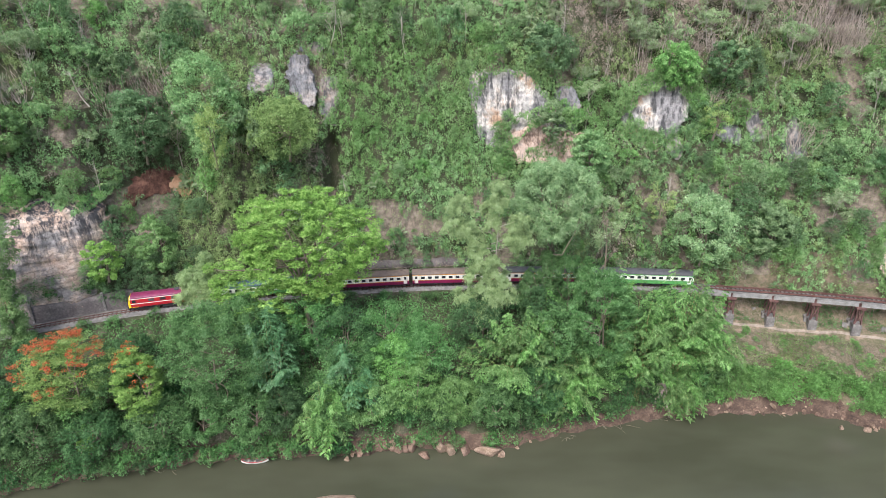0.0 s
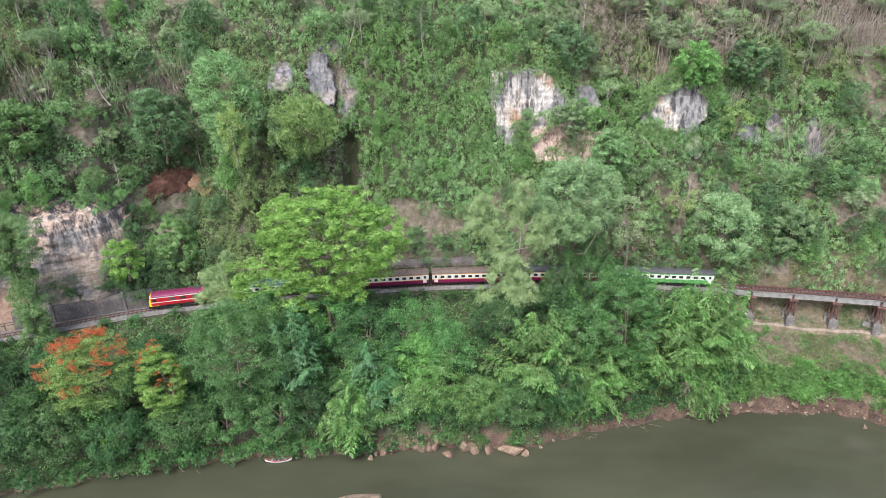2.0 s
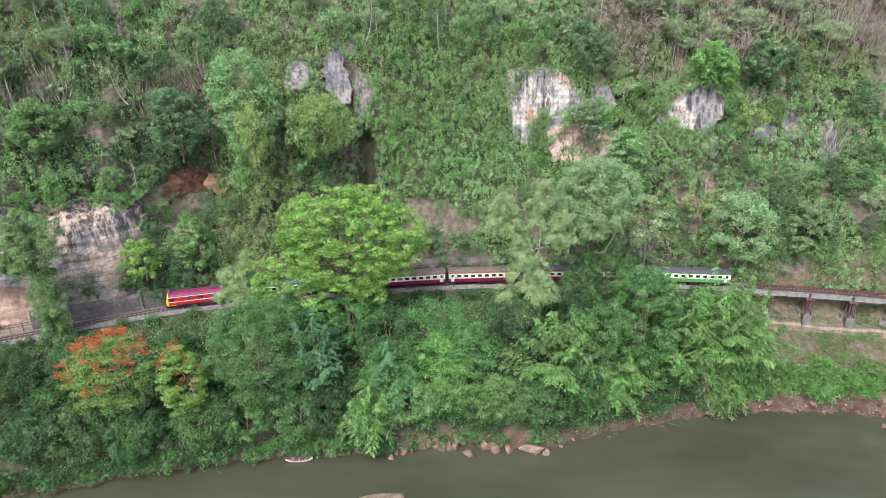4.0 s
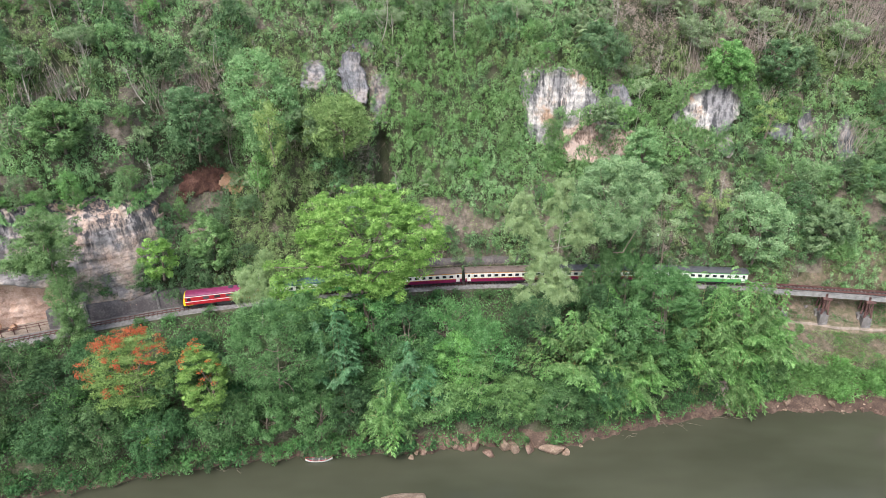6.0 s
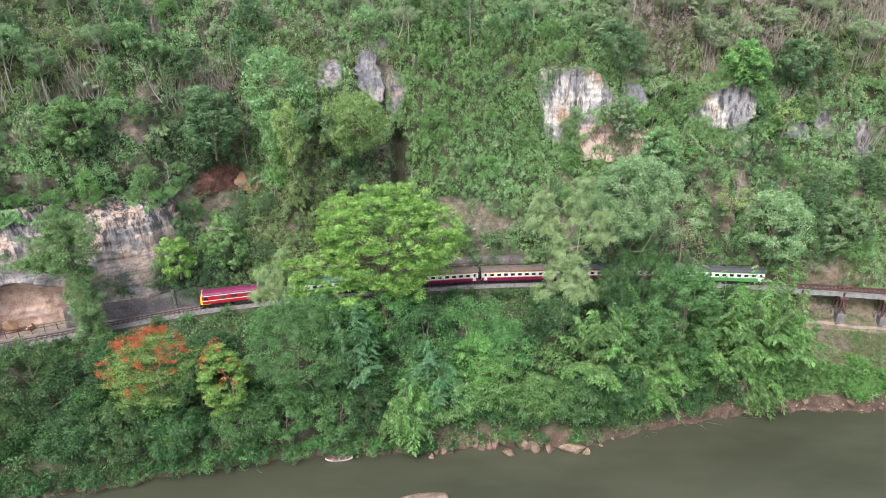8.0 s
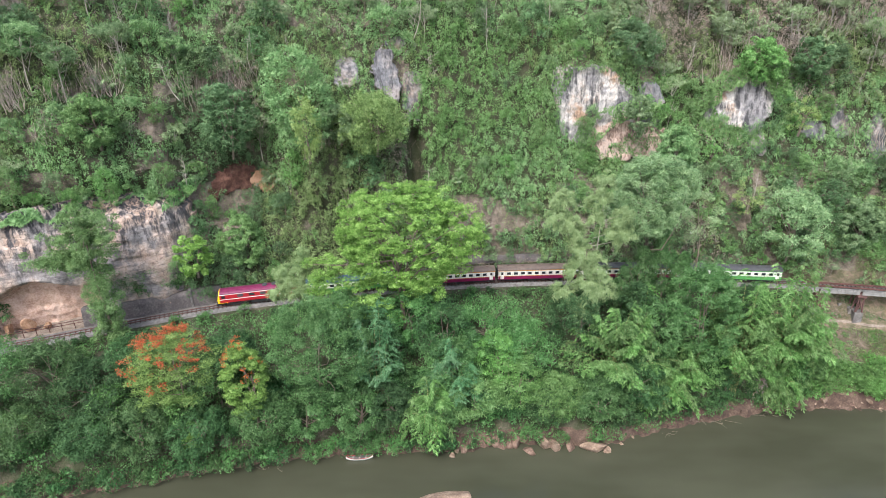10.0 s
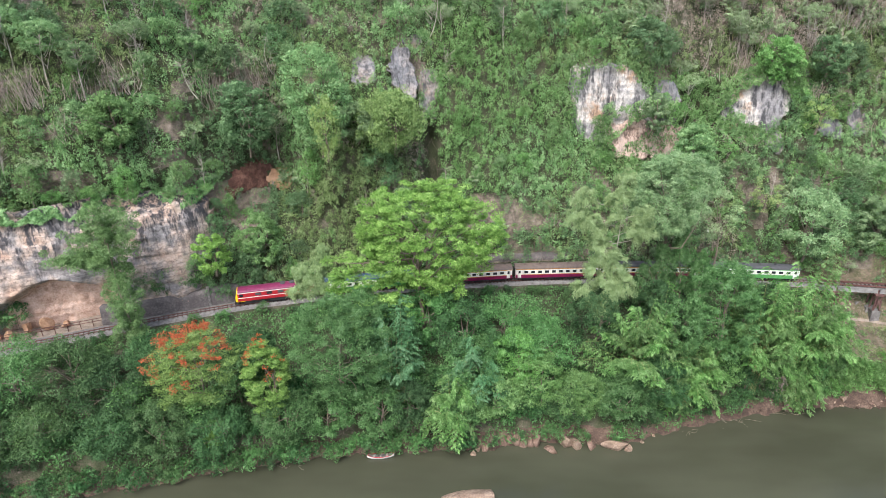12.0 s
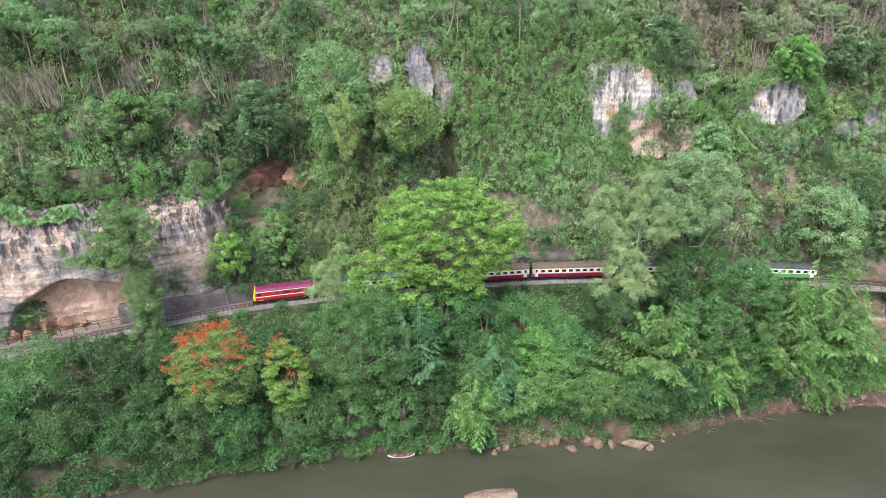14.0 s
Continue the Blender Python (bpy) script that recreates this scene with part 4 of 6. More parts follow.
# ---- plants that repeat on the slopes ----
O = (0, 0, 0)
protos = {
    "green": [broadleaf("hill_tree", O, "small green tree rooted on the steep hillside", 9, 4.4, -1.5, L_HILL, 60 + k, clumps=52, per=19, size=0.78, trunk=0.14, rad=0.27, flat=0.75, group="hillside trees", fork=5) for k in range(3)],
    "dark": [broadleaf("hill_tree", O, "dark green tree rooted on the steep hillside", 11, 5.0, -2, L_SHADE, 64 + k, clumps=60, per=19, size=0.82, trunk=0.16, rad=0.25, flat=0.75, group="hillside trees", fork=5) for k in range(2)],
    "pale": [broadleaf("slender_tree", O, "pale grey-green tree rooted on the steep hillside", 12, 4.6, 6, L_PALE, 67 + k, clumps=36, per=28, size=0.66, trunk=0.16, rad=0.25, flat=0.55, group="hillside trees", fork=9, bark=PALEBARK) for k in range(2)],
    "bright": [broadleaf("creeper_tree", O, "bright green tree hung with creepers on the hillside", 8, 3.8, -1.5, L_VINE, 70 + k, clumps=46, per=20, size=0.7, trunk=0.13, rad=0.28, flat=0.8, group="hillside trees", fork=5) for k in range(2)],
    "shrub": [broadleaf("shrub", O, "low green shrub on the slope", 3.0, 2.3, 0.0, L_VINE, 74 + k, clumps=20, per=18, size=0.55, trunk=0.05, rad=0.36, flat=0.8, group="slope shrubs", fork=4, category="shrub") for k in range(3)],
    "scrub": [broadleaf("bright_scrub", O, "bright green bushy scrub above the shore", 3.0, 2.3, -0.4, L_SCRUB, 104 + k, clumps=24, per=15, size=0.55, trunk=0.05, rad=0.33, flat=0.8, group="shore scrub", fork=4, category="shrub") for k in range(2)],
    "low": [broadleaf("bank_shrub", O, "dark leafy shrub overhanging the water", 3.2, 2.5, -0.3, (L_DARK, L_GREEN)[k], 94 + k, clumps=24, per=15, size=0.6, trunk=0.05, rad=0.33, flat=0.8, group="bank shrubs", fork=4, category="shrub") for k in range(2)],
    "vine": [broadleaf("vine_mass", O, "tree smothered in hanging green creepers", 9, 3.2, -1.0, (L_VINE, L_HILL)[k], 90 + k, clumps=60, per=14, size=0.68, trunk=0.13, rad=0.3, flat=1.3, group="vine masses", fork=4, droop=0.9) for k in range(2)],
    "bamboo": [bamboo("hill_bamboo", O, "small pale bamboo tuft on the hillside", 8.5, 4, L_PALE, 78 + k, culms=11, per=80, size=0.6, group="hillside bamboo") for k in range(2)],
    "dry": [dry_canes("dry_thicket", O, "thicket of thin dry pinkish-brown stems", 97 + k, "dry thickets") for k in range(3)],
    "bare": [bare_tree("bare_tree", O, "leafless pale grey tree on the hillside", 9.5, 82 + k, "bare trees") for k in range(3)],
    "bank": [broadleaf("thicket_tree", O, "leafy green tree in the riverside thicket", 9, 5, 0.5, (L_GREEN, L_DARK, L_VINE)[k], 86 + k, clumps=60, per=18, size=0.7, trunk=0.16, rad=0.24, flat=0.75, group="riverside thicket", fork=6) for k in range(3)],
}
spare = {k: [True] * len(v) for k, v in protos.items()}


def plant(kind, loc, turn, scale, rng):
    k = int(rng.integers(len(protos[kind])))
    ob = protos[kind][k]
    m = pose(*loc, 0, 0, turn)
    if spare[kind][k]:
        spare[kind][k] = False
        ob.matrix_basis = m @ Matrix.Scale(scale, 4)
        return ob
    made = copy_thing(ob, m)
    made.scale = (scale,) * 3
    return made


def open_rock(x, z):
    e = lambda a, b, c, d: ((x - a) / b) ** 2 + ((z - c) / d) ** 2 < 1
    spot = e(*[SPOTS[0][i] for i in (0, 2, 1, 3)])
    for sx, sz, rx, rz in SPOTS[1:]:
        spot = spot | e(sx, rx * 0.8, sz, rz * 0.8)
    return spot | e(15.2, 8, 53.4, 8.2) | e(23.5, 7.2, 46.2, 4) | e(28.8, 2.2, 53.5, 4.2) | e(50, 5.2, 53.8, 4.8) | e(-33.1, 1.0, 61.5, 4.4) | e(-67, 5.5, 40, 2.8) | e(98.5, 4, 26, 5) | ((x < -74.5) & (z < 39.5 - 2.5 * smooth(-98, -90, x)))


rng = np.random.default_rng(7)
KINDS = ("green", "dark", "pale", "bright", "bamboo", "bare", "shrub", "vine")
for row in range(16):
    z0 = 20.5 + row * 3.9
    for col in range(44):
        x, z = -138 + col * 5.75 + (row % 2) * 2.9 + rng.uniform(-2.6, 2.6), z0 + rng.uniform(-2, 2)
        if x < -122 or x > 110 or open_rock(x, z + 1) or open_rock(x, z + 4) or open_rock(x - 2, z + 7) or open_rock(x + 2, z + 7) or ((x - 50) / 7.5) ** 2 + ((z - 50) / 7) ** 2 < 1 or ((x - 14) / 9) ** 2 + ((z - 50) / 9) ** 2 < 1:
            continue
        if -28 < x < 8 and 28 < z < 66:
            kind, keep = rng.choice(KINDS, p=(0.06, 0.02, 0.04, 0.1, 0.02, 0.04, 0.4, 0.32)), 0.35
        elif z < 29 and not -19 < x < 3:
            kind, keep = rng.choice(KINDS, p=(0.1, 0.06, 0.05, 0.07, 0.04, 0.03, 0.55, 0.1)), 0.6
        elif x > 30 and z > 58:
            kind, keep = rng.choice(KINDS, p=(0.14, 0.04, 0.28, 0.05, 0.2, 0.15, 0.09, 0.05)), 0.7
        elif x < -50:
            kind, keep = rng.choice(KINDS, p=(0.2, 0.18, 0.12, 0.1, 0.04, 0.1, 0.12, 0.14)), 0.55
        else:
            kind, keep = rng.choice(KINDS, p=(0.2, 0.1, 0.12, 0.13, 0.06, 0.08, 0.14, 0.17)), 0.5
        if rng.random() > keep or -19 < x < 3 and z < 33 and rng.random() < 0.7 or abs(x + 26.4) < 4 and 34 < z < 50:
            continue
        sc = rng.uniform(0.45, 1.0) * (0.62 if z < 30 and kind != "shrub" else 1.0)
        plant(str(kind), hill_at(x, z), rng.uniform(0, 360), sc, rng)
for k in range(88):
    x, z = (rng.uniform(24, 112), rng.uniform(62, 84)) if k < 56 else (rng.uniform(-122, -60), rng.uniform(52, 82)) if k < 76 else (rng.uniform(-60, 100), rng.uniform(24, 60))
    if not open_rock(x, z + 2) and not (-34 < x < 8 and z < 66):
        plant("dry", hill_at(x, z), rng.uniform(-40, 40), rng.uniform(0.7, 1.3), rng)
for k in range(16):
    x = -90 + 16 * (k + rng.random()) / 16
    plant(("low", "vine")[k % 2], (x, float(rail_y(x)) + rng.uniform(3.9, 5.0), rng.uniform(20.5, 23)), rng.uniform(0, 360), rng.uniform(0.4, 0.75), rng)
for k in range(78):
    x, z = rng.uniform(57, 112), rng.uniform(20, 42)
    if not open_rock(x, z + 1):
        plant(("dark", "vine", "green", "shrub", "bright", "dark")[k % 6], hill_at(x, z), rng.uniform(0, 360), rng.uniform(0.4, 0.8), rng)
for k in range(40):
    x, z = rng.uniform(-26, 56), rng.uniform(20.5, 32)
    if -19 < x < 2 and z < 26:
        continue
    plant(("dark", "shrub", "dry", "shrub", "vine")[k % 5], hill_at(x, z), rng.uniform(0, 360), rng.uniform(0.3, 0.55), rng)
for k in range(20):
    x, z = rng.uniform(-74, -54), rng.uniform(20.5, 34)
    plant(("dark", "vine", "dark", "shrub")[k % 4], hill_at(x, z), rng.uniform(0, 360), rng.uniform(0.4, 0.7), rng)
for k in range(18):
    x = -21 + 32 * (k + rng.random()) / 18
    plant(("low", "bank")[k % 2], bank_at(x, rng.uniform(0.0, 0.12)), rng.uniform(0, 360), (1.2, 0.55)[k % 2] * rng.uniform(0.8, 1.2), rng)
for k in range(84):
    x = -116 + 172 * (k + rng.random()) / 84
    plant("low", bank_at(x, rng.uniform(0.02, 0.34)), rng.uniform(0, 360), rng.uniform(0.8, 1.5), rng)
for k in range(34):
    x = -136 + 63 * (k + rng.random()) / 34
    plant(("shrub", "shrub", "vine", "bright")[k % 4], (x, float(rail_y(x)) + rng.uniform(8.2, 10.5), rng.uniform(39.5, 43.5)), rng.uniform(0, 360), rng.uniform(0.35, 0.8), rng)
for k in range(56):
    x, z = (rng.uniform(28, 112), rng.uniform(60, 88)) if k < 36 else (rng.uniform(-130, 0), rng.uniform(55, 86))
    plant("bare", hill_at(x, z), rng.uniform(0, 360), rng.uniform(0.6, 1.2), rng)
for k in range(40):
    x = -92 + 148 * (k + rng.random()) / 40
    if x < -60 and k % 2:
        continue
    plant("low", bank_at(x, rng.uniform(0.9, 0.99)), rng.uniform(0, 360), rng.uniform(0.4, 0.85), rng)
for k in range(54):
    x, s = -116 + 174 * (k + rng.random()) / 54, rng.uniform(0.0, 0.85)
    plant("bank", bank_at(x, s), rng.uniform(0, 360), rng.uniform(0.5, 1.0) * (1 - 0.4 * s), rng)
for k in range(88):
    x = -116 + 171 * (k + rng.random()) / 88
    if -20 < x < 10 and k % 3:
        continue
    y = float(water_y(x)) + (0.5 if x < 8 else 1.5) + rng.uniform(0, 1.2)
    plant("low", (x, y - (0.7 if x < 8 else 0), 0.5 if x < 8 else 1.7), rng.uniform(0, 360), rng.uniform(0.7, 1.25) if x < 24 else rng.uniform(0.45, 1.0), rng)
for k in range(34):
    x = 2 + 54 * (k + rng.random()) / 34
    plant("bank", bank_at(x, rng.uniform(0.0, 0.22)), rng.uniform(0, 360), rng.uniform(0.4, 0.75), rng)
for k in range(105):
    x, o = rng.uniform(52, 110), rng.uniform(1.3, 7.5)
    plant("scrub", (x, float(water_y(x)) + o, 2.1 + 0.42 * (o - 2)), rng.uniform(0, 360), rng.uniform(0.7, 1.4), rng)
for k in range(70):
    x, q = rng.uniform(58, 110), rng.uniform(0.4, 1.0)
    p = bank_at(x, q)
    plant(("scrub", "shrub")[k % 2], (p[0], p[1], 2.7 + 6.5 * q), rng.uniform(0, 360), rng.uniform(0.2, 0.55), rng)


COVERS = (("creepers", L_VINE, "bright green creepers draping the steep hillside"), ("olive_creepers", L_OLIVE, "olive green creepers draping the hillside"), ("leafy_cover", L_HILL, "mid green leafy cover on the hillside"), ("shaded_creepers", L_SHADE, "creepers with gully shade put into their deep green"), ("dry_brush", L_DRY, "dry grey-brown brush on the hillside"))


def cushions(count, seed):
    """Creepers and low growth as hanging cushions of small leaves, in kinds that change along the slope."""
    rng = np.random.default_rng(seed)
    x, z = rng.uniform(-118, 108, count), rng.uniform(19, 82, count)
    low = smooth(57, 64, x) * smooth(24, 18, z)
    wall = smooth(-29, -24, x) * smooth(10, 5, x) * smooth(30, 36, z)
    ridge = smooth(-62, -54, x) * smooth(-26, -32, x) * smooth(60, 50, z)
    gully = np.exp(-(((x + 67) / 8) ** 2)) * smooth(58, 50, z)
    upper = smooth(20, 36, x) * smooth(56, 64, z)
    foot = smooth(34, 28, z) * smooth(-30, -24, x) * smooth(58, 50, x)
    patch = lambda a, b, q: wavy(x * a, z * b, 0, q) + 0.5 * wavy(x * a * 3.1, z * b * 2.7, 0, q + 1)
    crest = smooth(-78, -96, x) * smooth(56, 64, z)
    # The gully term picks darker leaves, which puts the gully's shade into colour.
    score = np.stack([0.9 * wall + 0.75 * patch(0.16, 0.18, 21), 0.7 * ridge + 0.6 * upper + 0.5 * crest + 0.2 * wall + 0.75 * patch(0.19, 0.15, 33), 0.3 + 0.6 * patch(0.15, 0.2, 45), 0.9 * gully + 0.35 * foot + 0.7 * patch(0.2, 0.17, 57), 0.85 * upper + 0.35 * foot - 0.2 - 0.6 * wall + 0.7 * patch(0.23, 0.21, 69)]) + rng.uniform(0, 0.75, (5, count))
    kind = score.argmax(0)
    hole = (np.abs(x + 26.4) < 1.7 + 0.5 * np.sin(z)) & (z > 35) & (z < 50)
    ok = (bare_patch(x, z) < 0.55 + rng.normal(size=count) * 0.12) & ~hole & ~open_rock(x, z)
    x, z, low, kind, wall = x[ok], z[ok], low[ok], kind[ok], wall[ok]
    swell = 0.25 + (0.9 + 0.5 * wall) * (1 + wavy(x * 0.5, z * 0.12, 0, 11)) * (1 + 0.7 * wavy(x * 1.5, z * 0.3, 0, 12)) * (0.75 + 0.5 * wavy(x * 1.1, z * 0.9, 0, 13))
    c = np.stack([x, rail_y(x) + hill_d(x, z) - swell, z + 0.25 * swell - 3.2 * low], 1)
    r = rng.uniform(0.45, 1.2, len(x))
    for k, (name, leaf, label) in enumerate(COVERS):
        n = (kind == k).nonzero()[0]
        i = np.repeat(n, 36 if k < 4 else 22)
        d = rng.normal(size=(len(i), 3)) + (0, -0.75, 0.6)
        d /= np.linalg.norm(d, axis=1)[:, None]
        at = c[i] + d * (r[i] * rng.uniform(0.5, 1.1, len(i)))[:, None] * (1, 0.9, 1.35)
        way = d * 0.3 + rng.normal(size=d.shape) * 0.5 + (0, 0, -0.55)
        v, f = leaf_quads(at, way, 0.32, rng, 0.6, 0.6, d * 0.8)
        tagged(solid(name, v, f, leaf), label, "creepers", kind="stuff")


cushions(22000, 100)


def litter(count, seed, leaf, name, label, size, slim):
    """Fallen leaves and small weeds on the bare earth of the hillside."""
    rng = np.random.default_rng(seed)
    x, z = rng.uniform(-118, 108, count), rng.uniform(20, 80, count)
    ok = (bare_patch(x, z) > 0.38) & ~open_rock(x, z) & (wavy(x * 1.3, z * 1.2, 0, seed) > -0.35)
    x, z = x[ok], z[ok]
    low = 3.2 * smooth(57, 64, x) * smooth(24, 18, z)
    at = np.stack([x, rail_y(x) + hill_d(x, z) - rng.uniform(0.05, 0.4, len(x)), z + 0.1 - low], 1)
    v, f = leaf_quads(at, rng.normal(size=at.shape) * 0.6 + (0, -0.4, -0.2), size, rng, slim, 0.7, np.array((0, -0.4, 0)))
    return tagged(solid(name, v, f, leaf), label, "leaf litter", kind="stuff")


litter(110000, 127, L_DRY, "leaf_litter", "dry leaves and twigs on bare hillside earth", 0.26, 0.4)
litter(70000, 128, L_OLIVE, "small_weeds", "small green weeds on bare hillside earth", 0.3, 0.5)


def hanging_stems(count, seed):
    """Thin bare creeper stems trailing down the slope."""
    rng = np.random.default_rng(seed)
    pieces = []
    while len(pieces) < count:
        x, z = rng.uniform(-118, 108), rng.uniform(22, 84)
        if open_rock(x, z - 2) or wavy(x * 0.12, z * 0.14, 0, 91) + 0.5 * rng.normal() < 0.1:
            continue
        n, h = 5, rng.uniform(1.2, 4.0)
        t = np.linspace(0, 1, n)
        px = x + rng.normal() * 0.9 * t + 0.25 * np.sin(t * 5 + rng.uniform(0, 6))
        pz = z - h * t
        pieces.append(tube(np.stack([px, rail_y(px) + hill_d(px, pz) - rng.uniform(0.9, 2.0), pz], 1), np.linspace(0.045, 0.02, n), 3))
    v, f = joined(pieces)
    return tagged(solid("hanging_stems", v, f, BARK), "thin dry creeper stems trailing down the hillside", "creeper stems", kind="stuff")


hanging_stems(1500, 126)


for k in range(22):
    x, z = (rng.uniform(58, 108), rng.uniform(64, 80)) if k < 14 else (rng.uniform(18, 58), rng.uniform(67, 80))
    plant("bamboo", hill_at(x, z), rng.uniform(0, 360), rng.uniform(0.6, 0.95), rng)


def rim_creepers(cx, rx, cz, rz, proud, count, seed, low=1.0):
    """Leaves that hang round the edge of a bare rock face."""
    rng = np.random.default_rng(seed)
    a = rng.uniform(0, 2 * np.pi, count)
    k = rng.uniform(0.9, 1.55, count) - 0.16 * np.maximum(np.sin(a), 0)
    k += 0.14 * wavy(np.cos(a) * 4, np.sin(a) * 4, 0, seed) + 0.1 * wavy(np.cos(a) * 11, np.sin(a) * 11, 0, seed + 1)
    x, z = cx + rx * k * np.cos(a), cz + rz * k * np.sin(a)
    keep = wavy(x * 0.8, z * 0.7, 0, seed + 2) > -0.45
    x, z = x[keep], z[keep]
    swell = 0.4 + 0.7 * (1 + wavy(x * 0.9, z * 0.4, 0, seed + 3)) * rng.uniform(0.4, 1, len(x))
    y = rail_y(x) + np.minimum(hill_d(x, z), proud + 0.2 * (z - cz)) - swell
    at = np.stack([x, y, z], 1)
    v, f = leaf_quads(at, rng.normal(size=at.shape) * 0.5 + (0, -0.4, -0.7), 0.5, rng, 0.6, 0.6, np.array((0, -0.6, 0)))
    return tagged(solid("rim_creepers", v, f, L_VINE), "green creepers hanging round a bare rock face", "creepers", kind="stuff")


for k, (cx, rx, cz, rz, proud) in enumerate(((15.2, 10.4, 53.4, 10.8, 17.3), (24, 9.6, 46.4, 6.0, 15.3), (50, 6.8, 53.8, 6.6, 19.1), (98.5, 5, 26.5, 6, 6.5))):
    rim_creepers(cx, rx, cz, rz, proud, 5200, 700 + 10 * k)
    rng = np.random.default_rng(760 + k)
    for j in range(13):
        a = rng.uniform(0, 2 * np.pi)
        x, z = cx + rx * 1.2 * np.cos(a), cz + rz * 1.2 * np.sin(a) - 1.0
        y = float(rail_y(x)) + min(float(hill_d(x, z)), proud + 0.2 * (z - cz)) - 0.2
        plant(("shrub", "shrub", "vine", "bright")[j % 4], (float(x), y, float(z)), rng.uniform(0, 360), rng.uniform(0.35, 0.7), rng)
def brow_creepers(count, seed):
    rng = np.random.default_rng(seed)
    x = rng.uniform(-150, -73, count)
    drop = 3.2 + 2.6 * wavy(x * 0.35, x * 0.11, 0, seed) + 1.5 * wavy(x * 1.3, x * 0.4, 0, seed + 1)
    z = 43.2 + 1.5 * wavy(x * 0.5, x * 0.2, 0, seed + 4) - np.maximum(drop, 0.3) * rng.random(count)
    at = np.stack([x, cliff_wall(x, z) - rng.uniform(0.5, 1.5, count), z], 1)
    keep = wavy(x * 0.7, z * 0.7, 0, seed + 2) > -0.2
    v, f = leaf_quads(at[keep], rng.normal(size=(int(keep.sum()), 3)) * 0.5 + (0, -0.3, -0.8), 0.5, rng, 0.6, 0.6, np.array((0, -0.5, 0)))
    return tagged(solid("brow_creepers", v, f, L_HILL), "green creepers hanging over the brow of the cave cliff", "creepers", kind="stuff")


brow_creepers(20000, 790)
for x, o, z, sc in ((-107.5, 5.6, 20.2, 1.25), (-109.5, 4.6, 20.0, 0.7), (-112, 4.0, 18.4, 0.8), (-78, 4.6, 22, 0.9), (-75.5, 4.8, 23, 1.0)):
    plant("low", (x, float(rail_y(x)) + o, z), 40 * z, sc, rng)


def undergrowth(x0, x1, count, seed, leaf, size, s0, s1, name, label, thin=1.1, slim=0.6, rise=-0.2):
    rng = np.random.default_rng(seed)
    x, s = rng.uniform(x0, x1, count), rng.uniform(s0, s1, count)
    y0, y1 = water_y(x) + 2.4, rail_y(x) - 3.4 - 0.4 * smooth(57, 64, x)
    swell = 0.2 + 0.7 * (1 + wavy(x * 0.7, s * 12, 0, seed)) * rng.random(count)
    z = 2.7 + (14.5 - 8 * smooth(57, 64, x)) * (s + 0.09 * np.sin(s * np.pi) * (1 - smooth(57, 64, x)))
    keep = wavy(x * 0.5, s * 9, 0, seed + 1) > -0.35 + thin * smooth(0.35, 0.7, s) * smooth(55, 62, x)
    at = np.stack([x, y0 + (y1 - y0) * s - 0.2, z + swell * 0.8], 1)[keep]
    v, f = leaf_quads(at, rng.normal(size=at.shape) * 0.6 + (0, -0.5, rise), size, rng, slim)
    return tagged(solid(name, v, f, leaf), label, "undergrowth", kind="stuff")


def under_viaduct(count, seed, leaf, size, name, label):
    rng = np.random.default_rng(seed)
    x, k = rng.uniform(60, 120, count), rng.uniform(-1.6, 3.6, count)
    keep = wavy(x * 0.6, k * 0.9, 0, seed) > -0.1
    at = np.stack([x, rail_y(x) + k, 17.55 - 7.6 + (k + 2.6) * 0.7 + rng.uniform(0, 0.25, count)], 1)[keep]
    v, f = leaf_quads(at, rng.normal(size=at.shape) + (0, 0, 0.5), size, rng, 0.4)
    return tagged(solid(name, v, f, leaf), label, "grass", kind="stuff")


under_viaduct(5000, 140, L_DRY, 0.3, "dry_grass", "dry grass under the viaduct")
under_viaduct(9000, 141, L_GREEN, 0.4, "weeds", "green weeds under the viaduct")
undergrowth(-118, 58, 84000, 130, L_GREEN, 0.38, -0.1, 1.0, "undergrowth", "dense green undergrowth on the river bank")
undergrowth(58, 125, 9000, 131, L_VINE, 0.42, -0.03, 0.42, "undergrowth", "low bright green scrub above the water")
undergrowth(57, 112, 20000, 132, L_DRY, 0.42, 0.3, 1.0, "dry_grass", "dry grass and litter on the open slope", 0.0, 0.14, 0.6)
undergrowth(57, 112, 34000, 133, L_OLIVE, 0.33, 0.3, 1.0, "weeds", "sparse green weeds on the open slope", 0.05, 0.26, 0.5)


# ---- the railway ----
def along(x):
    """The pose on the rails at x, with the track's heading."""
    a = math.degrees(math.atan(float(rail_y(x + 0.5) - rail_y(x - 0.5))))
    return pose(x, float(rail_y(x)), RAIL_Z, 0, 0, a)


def ribbon(name, offsets, heights, x0, x1, mat, step=1.5, parent=None):
    """A strip that follows the rails, closed round its cross-section."""
    xs = np.arange(x0, x1 + step, step)
    pts = []
    for x in xs:
        m = along(x)
        pts.append([m @ Vector((0, o, h)) for o, h in zip(offsets, heights)])
    v = np.array([[tuple(p) for p in row] for row in pts]).reshape(-1, 3)
    k = len(offsets)
    i = np.arange(len(v)).reshape(-1, k)
    j = np.roll(i, -1, 1)
    return solid(name, v, np.stack([i[:-1], i[1:], j[1:], j[:-1]], -1).reshape(-1, 4), mat, parent)


